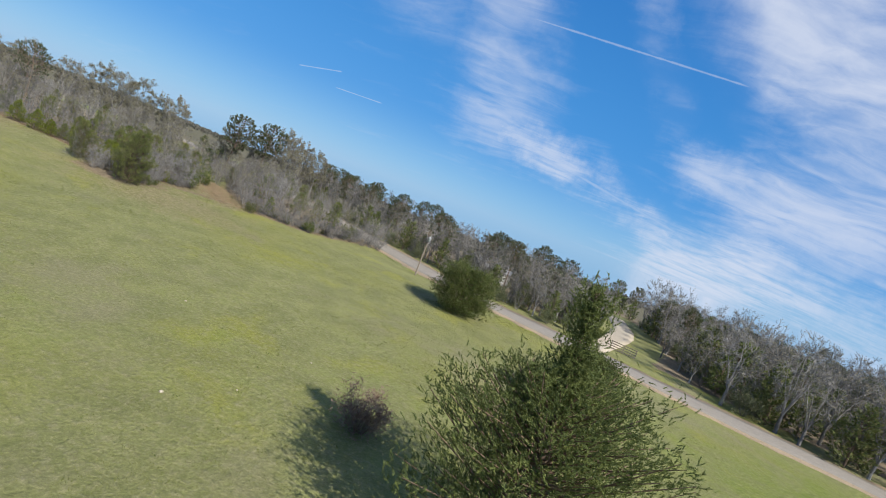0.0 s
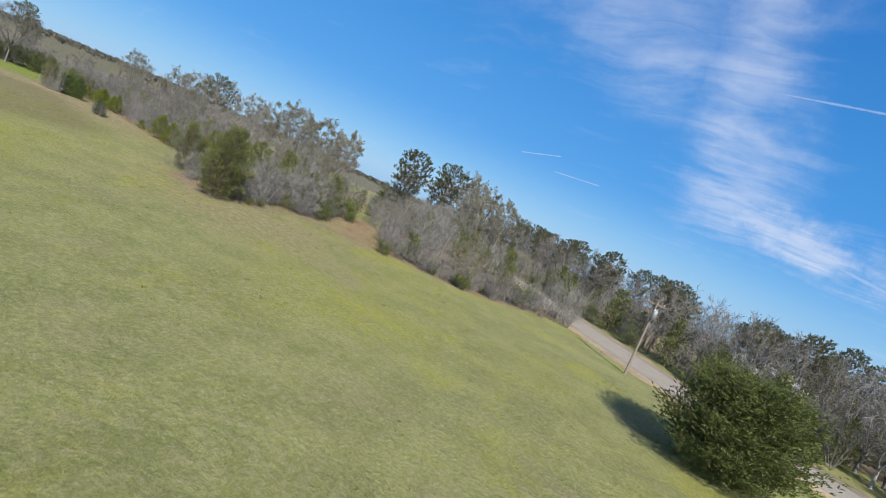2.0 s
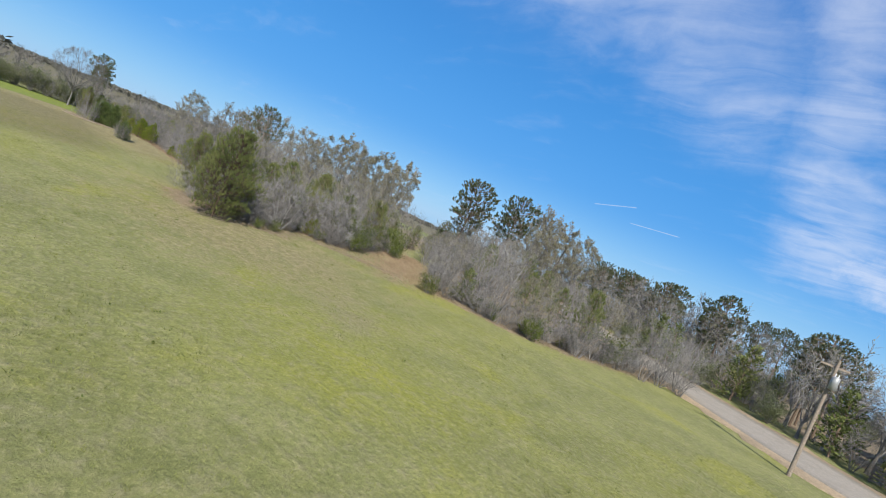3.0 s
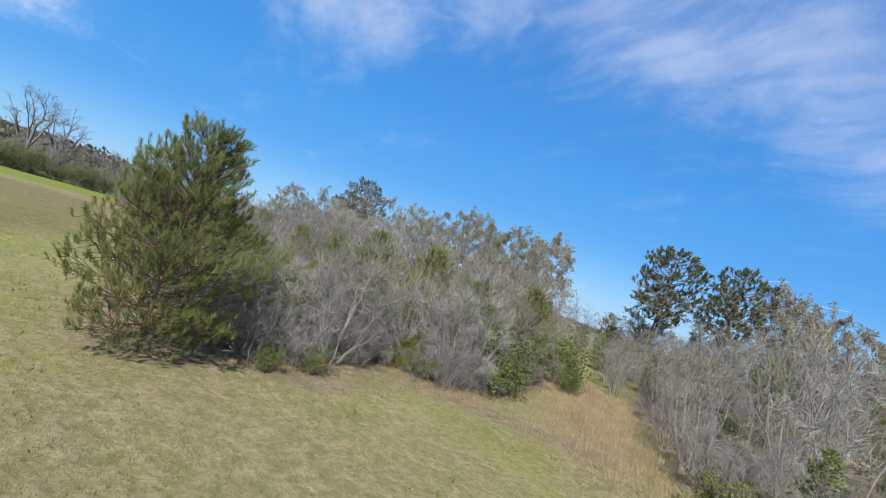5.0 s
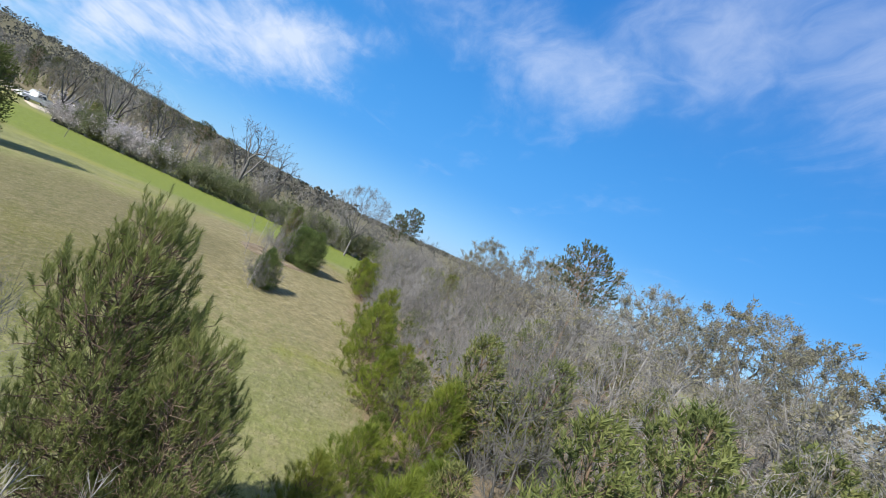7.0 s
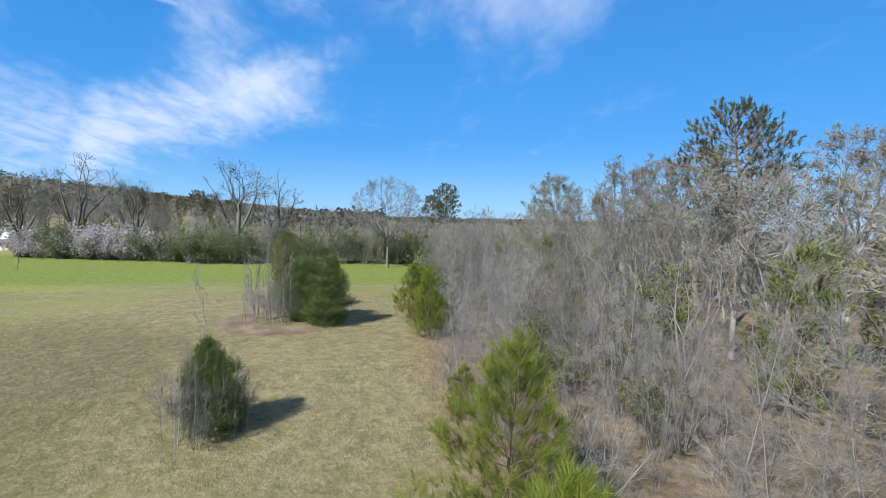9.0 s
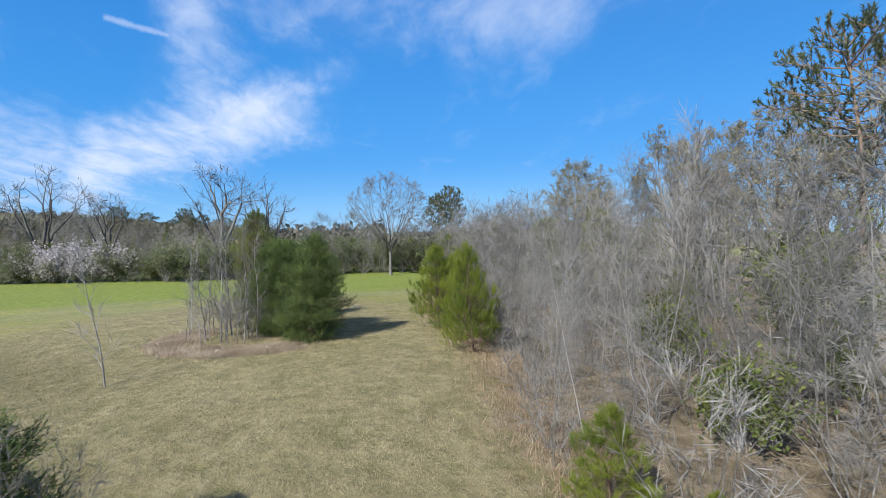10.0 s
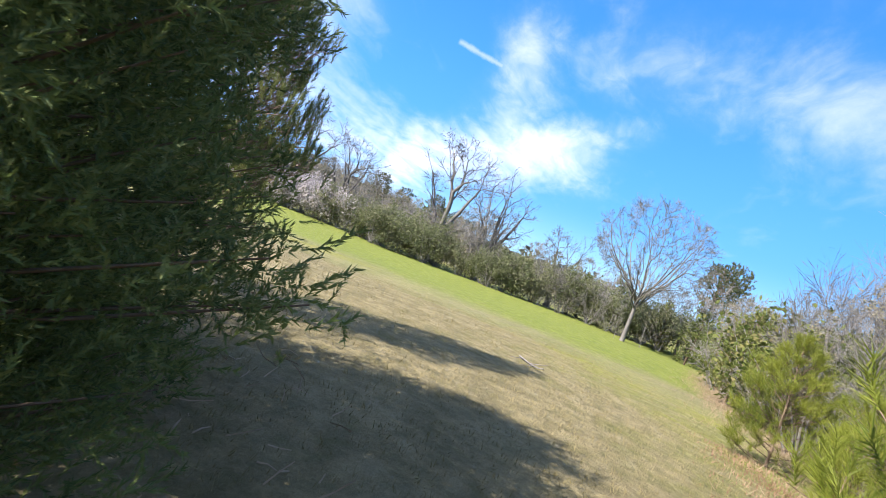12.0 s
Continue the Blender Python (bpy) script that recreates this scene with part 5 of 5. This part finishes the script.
a, r = np.radians(rng.uniform(-130, 40, 4200)), rng.uniform(0.35, 1.0, 4200) ** 0.5
x, y = CLUMP[0] - 0.2 + 2.3 * r * np.cos(a), CLUMP[1] - 0.1 + 2.4 * r * np.sin(a)
blades("dry_grass_clump", x, y, 7, 0.13, 0.009, 0.14, MAT, "matted pale dry grass under the clump of cedars", 34, 0.22)
x, y = rng.uniform(-86, -56, 5200), 58.5 + rng.normal(0, 0.33, 5200)
blades("leaf_litter", x, y, 4, 0.065, 0.016, 0.12, RUST, "fallen russet leaves and dead stems under the young pines", 35, 0.25)
bank = Geo()
turns, rings = 90, 9
a = np.radians(np.linspace(-125, 28, turns))
for k in range(rings):
    f = k / (rings - 1)
    r = (1.45 + 0.75 * f) * (1 + 0.09 * np.sin(a * 7 + 1) + 0.05 * np.sin(a * 17))
    px, py = CLUMP[0] - 0.2 + r * np.cos(a) * 1.0, CLUMP[1] - 0.1 + r * np.sin(a) * 1.05
    lump = np.array([noise.noise((p * 2.2, q * 2.2, 5.0)) + 0.8 * noise.noise((p * 7, q * 7, 2.0)) for p, q in zip(px, py)])
    pz = ground(px, py) - 0.05 + (0.05 + 0.12 * lump) * math.sin(math.pi * f) * np.sin(np.linspace(0, math.pi, turns)) ** 0.4
    bank.v.append(np.stack([px, py, pz], 1))
i, j = np.meshgrid(np.arange(rings - 1), np.arange(turns - 1), indexing="ij")
q = j + 1
bank.f.append(np.stack([i * turns + j, (i + 1) * turns + j, (i + 1) * turns + q, i * turns + q], -1).reshape(-1, 4))
tagged(new("straw_bank", bank.mesh("straw_bank", MAT, True)), "lumpy bank of matted pale straw round the cedars", "straw", kind="stuff")
g = Geo()
for _ in range(300):
    a, r = rng.uniform(0, 2 * np.pi), 1.0 + rng.normal(0, 0.16)
    px, py = CLUMP[0] - 0.2 + 2.1 * r * math.cos(a), CLUMP[1] - 0.1 + 2.2 * r * math.sin(a)
    h = rng.uniform(0.01, 0.12)
    b = a + 1.57 + rng.normal(0, 0.7)
    p, q = limb(rng, (px, py, float(ground(px, py)) + h), (math.cos(b), math.sin(b), rng.normal(0, 0.25)), rng.uniform(0.06, 0.24), 0.0045, 0.0025, 2, 0.2, -0.05)
    tube(g, p, q, 3)
tagged(new("dead_branches", g.mesh("dead_branches", STRAW)), "pale dead sticks heaped round the cedar clump", "branches", kind="stuff")


def stone(x, y, size, seed):
    """A pale field stone, rounded and uneven."""
    rng = np.random.default_rng(seed)
    bm = bmesh.new()
    bmesh.ops.create_icosphere(bm, subdivisions=2, radius=size)
    for v in bm.verts:
        v.co *= 1 + 0.35 * noise.noise(v.co / size * 1.3 + Vector((seed, 0, 0)))
        v.co.z *= 0.6
    me = bpy.data.meshes.new("stone")
    bm.to_mesh(me)
    bm.free()
    me.materials.append(GRAVEL)
    ob = tagged(new("stone", me), "pale stone lying in the pasture grass", "stone", "field stones")
    ob.matrix_basis = pose(x, y, float(ground(x, y)) + size * 0.25, 0, 0, float(rng.uniform(0, 360)))


for n, (x, y, size) in enumerate(((-11.0, 18.7, 0.09), (-8.2, 27.4, 0.06), (-9.1, 21.2, 0.05), (-17.0, 28.3, 0.07))):
    stone(x, y, size, n)
branch = thing("fallen_branch", "pale fallen branch lying on the mown grass", "branch")
bough, twigs = Geo(), Geo()
p, r = limb(rng, (0, 0, 0.03), (1, 0.3, 0), 0.8, 0.016, 0.007, 5, 0.10, 0.0)
tube(bough, p, r, 5)
part("bough", bough, BARK, branch, smooth=True)
for k in (1, 2, 3):
    q, s = limb(rng, p[k], (0.7, (-1) ** k, 0.15), 0.3, 0.008, 0.003, 3, 0.12, 0.0)
    tube(twigs, q, s, 4)
tagged(part("side_twig", twigs, BARK, branch), kind="stuff")
branch.matrix_basis = pose(-85.5, 55.35, float(ground(-85.5, 55.35)), 0, 0, 20)


# ---- roadside ----
def utility_pole():
    ob = thing("utility_pole", "weathered wooden utility pole with a grey transformer", "utility pole")
    g = Geo()
    tube(g, [(0, 0, -0.3), (0, 0, 3.2), (0, 0, 6.4)], [0.115, 0.10, 0.08], 10)
    tube(g, [(0, 0, 6.39), (0, 0, 6.42)], [0.08, 0.002], 10)
    part("post", g, POLE_WOOD, ob, smooth=True)
    g = Geo()
    box(g, -0.75, 0.75, 0.10, 0.18, 5.95, 6.05)
    part("crossarm", g, POLE_WOOD, ob)
    can = Geo()
    tube(can, [(0, -0.30, 4.85), (0, -0.30, 4.88), (0, -0.30, 5.50), (0, -0.30, 5.54), (0, -0.30, 5.58)], [0.02, 0.19, 0.19, 0.15, 0.01], 12)
    t = part("transformer", can, STEEL, ob, "grey transformer can", True)
    for x in (-0.08, 0.08):
        b = Geo()
        tube(b, [(x, -0.30, 5.56), (x, -0.30, 5.72)], [0.025, 0.018], 6)
        part("bushing", b, WHITE, t)
    for x in (-0.65, 0.0, 0.65):
        b = Geo()
        tube(b, [(x, 0.14, 6.04), (x, 0.14, 6.10), (x, 0.14, 6.16), (x, 0.14, 6.20)], [0.02, 0.045, 0.045, 0.01], 8)
        part("insulator", b, STEEL, ob)
    ob.matrix_basis = pose(-11.5, 70.3, float(ground(-11.5, 70.3)), 0, 0, 35)


def house(name, label, x, y, turn, long, deep, wall_h, roof_h, wall_m, roof_m, windows):
    """A small gabled house: walls, roof slabs with eaves, windows, a door."""
    ob = thing(name, label, "house")
    g = Geo()
    l, d = long / 2, deep / 2
    v = [(-l, -d, -0.3), (l, -d, -0.3), (l, d, -0.3), (-l, d, -0.3), (-l, -d, wall_h), (l, -d, wall_h), (l, d, wall_h), (-l, d, wall_h), (-l, 0, wall_h + roof_h - 0.06), (l, 0, wall_h + roof_h - 0.06)]
    g.add(v, [(0, 1, 5, 4), (2, 3, 7, 6)])
    g.add(v, [(1, 2, 6), (1, 6, 5)])
    g.add([v[5], v[6], v[9], v[7], v[4], v[8]], [(0, 1, 2), (3, 4, 5)])
    g.add([v[3], v[0], v[4], v[7]], [(0, 1, 2, 3)])
    part("wall", g, wall_m, ob)
    for s in (-1, 1):
        r = Geo()
        k = 0.45
        e = roof_h / d
        a = [(-l - k, s * (d + k), wall_h - k * e), (l + k, s * (d + k), wall_h - k * e), (l + k, 0, wall_h + roof_h), (-l - k, 0, wall_h + roof_h)]
        b = [(p, q, z + 0.12) for p, q, z in a]
        r.add(a + b, [(0, 1, 2, 3), (7, 6, 5, 4), (0, 4, 5, 1), (1, 5, 6, 2), (2, 6, 7, 3), (3, 7, 4, 0)])
        part("roof", r, roof_m, ob)
    for k in range(windows):
        x0 = -l + (k + 0.5) * long / windows
        for s in (-1, 1):
            f = Geo()
            if k == windows // 2:
                box(f, x0 - 0.45, x0 + 0.45, s * d - 0.03, s * d + 0.03, 0.05, 2.1)
                part("door", f, WHITE, ob)
                continue
            box(f, x0 - 0.55, x0 + 0.55, s * d - 0.03, s * d + 0.03, 0.95, 2.05)
            w = part("window", f, WHITE, ob)
            p = Geo()
            box(p, x0 - 0.46, x0 + 0.46, s * d - 0.045, s * d + 0.045, 1.03, 1.97)
            part("pane", p, DARK_GLASS, w)
    ob.matrix_basis = pose(x, y, float(ground(x, y)), 0, 0, turn)


def pickup(x, y, turn, material, label, name="pickup_truck"):
    """A parked pickup: body with bonnet, cab and bed, windows, wheels, lamps."""
    ob = thing(name, label, "truck")
    g = Geo()
    prof = [(-2.7, 0.5), (-2.7, 1.05), (-0.75, 1.08), (-0.60, 1.12), (-0.25, 1.78), (0.85, 1.80), (1.25, 1.15), (2.55, 1.05), (2.72, 0.85), (2.72, 0.45)]
    for s, half in ((0, 0.92),):
        v = [(p, -half * (0.86 if q > 1.5 else 1), q) for p, q in prof] + [(p, half * (0.86 if q > 1.5 else 1), q) for p, q in prof]
        n = len(prof)
        g.add(v, [(i, (i + 1) % n, n + (i + 1) % n, n + i) for i in range(n)])
        for o in (0, n):
            g.add([v[o + i] for i in range(n)], [(0, 1, 2), (0, 2, 9), (9, 2, 8), (2, 7, 8)] if o else [(2, 1, 0), (9, 2, 0), (8, 2, 9), (8, 7, 2)])
            g.add([v[o + i] for i in (2, 3, 4, 5, 6, 7)], [(0, 1, 5), (1, 4, 5), (1, 2, 4), (2, 3, 4)])
    part("body", g, material, ob)
    for s in (-1, 1):
        q = Geo()
        q.add([(-0.35, s * 0.925, 1.16), (1.05, s * 0.925, 1.16), (0.78, s * 0.815, 1.70), (-0.18, s * 0.815, 1.70), (-0.35, s * 0.90, 1.16), (1.05, s * 0.90, 1.16), (0.78, s * 0.79, 1.70), (-0.18, s * 0.79, 1.70)], [(0, 1, 2, 3), (7, 6, 5, 4), (0, 4, 5, 1), (1, 5, 6, 2), (2, 6, 7, 3), (3, 7, 4, 0)])
        part("side_window", q, DARK_GLASS, ob)
        for cx in (-1.7, 1.75):
            t = Geo()
            tube(t, [(cx, s * 0.70, 0.38), (cx, s * 0.72, 0.38), (cx, s * 0.92, 0.38), (cx, s * 0.94, 0.38)], [0.30, 0.38, 0.38, 0.24], 16)
            wheel = part("wheel", t, RUBBER, ob, smooth=True)
            t = Geo()
            tube(t, [(cx, s * 0.90, 0.38), (cx, s * 0.945, 0.38), (cx, s * 0.96, 0.38)], [0.23, 0.22, 0.01], 12)
            part("rim", t, STEEL, wheel)
        h = Geo()
        box(h, 2.66, 2.74, s * 0.72 - 0.16, s * 0.72 + 0.16, 0.72, 0.9)
        part("headlight", h, STEEL, ob)
    q = Geo()
    q.add([(0.92, -0.76, 1.74), (0.92, 0.76, 1.74), (1.24, 0.86, 1.19), (1.24, -0.86, 1.19), (0.90, -0.76, 1.70), (0.90, 0.76, 1.70), (1.2, 0.86, 1.17), (1.2, -0.86, 1.17)], [(0, 1, 2, 3), (7, 6, 5, 4), (0, 4, 5, 1), (1, 5, 6, 2), (2, 6, 7, 3), (3, 7, 4, 0)])
    part("windscreen", q, DARK_GLASS, ob)
    ob.matrix_basis = pose(x, y, float(ground(x, y)), 0, 0, turn)




def rail_fence(x, y, turn, long, rails, label):
    """A short run of wooden rails on posts."""
    ob = thing("rail_fence", label, "fence", "roadside fences")
    for k in range(3):
        g = Geo()
        px = (k / 2 - 0.5) * long
        tube(g, [(px, 0, -0.3), (px, 0, 1.25), (px, 0, 1.28)], [0.07, 0.065, 0.01], 7)
        part("post", g, POLE_WOOD, ob)
    for k in range(rails):
        g = Geo()
        z = 0.2 + 0.95 * k / (rails - 1)
        box(g, -long / 2 - 0.1, long / 2 + 0.1, -0.11, -0.07, z - 0.06, z + 0.06)
        part("rail", g, POLE_WOOD, ob)
    ob.matrix_basis = pose(x, y, float(ground(x, y)), 0, 0, turn)


utility_pole()
rail_fence(18.4, 73.6, -18, 3.4, 4, "weathered wooden rail fence beside the gravel drive")
rail_fence(-5.8, 82.6, 0, 5.0, 5, "weathered wooden rail fence in front of the roadside trees")
for n, (x, y, e) in enumerate(scatter([(30, 96), (36, 84), (70, 66), (130, 76), (150, 130), (80, 165), (22, 150), (24, 118)], lambda x, y, e: 3.6 if e < 10 else 5.5, 1500)):
    if away(np.array([x]), np.array([y]), DRIVE)[0] > 5:
        (LIGHT, LIGHT, TALL_PINE, LIGHT, FAR_CEDAR)[n % 5][n % 2].plant(x, y, n * 67, (0.95, 1.05, 0.72, 1.0, 1.05)[n % 5])
house("house", "small grey-roofed house among bare trees by the drive", 14.2, 88.0, 68, 6.0, 4.6, 2.1, 1.2, WALL, ROOF, 3)
for n, (x, y) in enumerate(((-6.0, 95.0), (-3.5, 96.0), (-1.0, 95.0), (1.5, 96.0), (4.0, 95.5), (6.5, 97.0))):
    FAR_CEDAR[n % 2].plant(x, y, n * 71, 0.8 + 0.05 * (n % 3))
for n, (x, y) in enumerate(((13.0, 83.0), (15.5, 81.5), (11.5, 79.5), (18.0, 97.0), (27.5, 78.0), (26.5, 84.0), (29.0, 90.0), (31.5, 83.0), (27.0, 71.5), (31.0, 74.0), (34.0, 70.0))):
    FAR_TREE[n % 3].plant(x, y, n * 71, 0.72 + 0.05 * (n % 4))
house("white_house", "white-sided house glimpsed between the roadside trees", -2.0, 98.0, 30, 10.0, 6.5, 2.3, 1.3, WALL, TIN, 5)
house("farmhouse", "low farmhouse with a grey shingle roof beyond the field", -173.0, -23.0, 75, 5.6, 4.4, 1.7, 0.9, SHADE_WALL, ROOF, 3)
pickup(-141.0, 3.5, 150, WHITE, "white pickup truck parked beside the field")
pickup(-146.0, 0.5, 160, STEEL, "silver pickup truck parked beside the field")
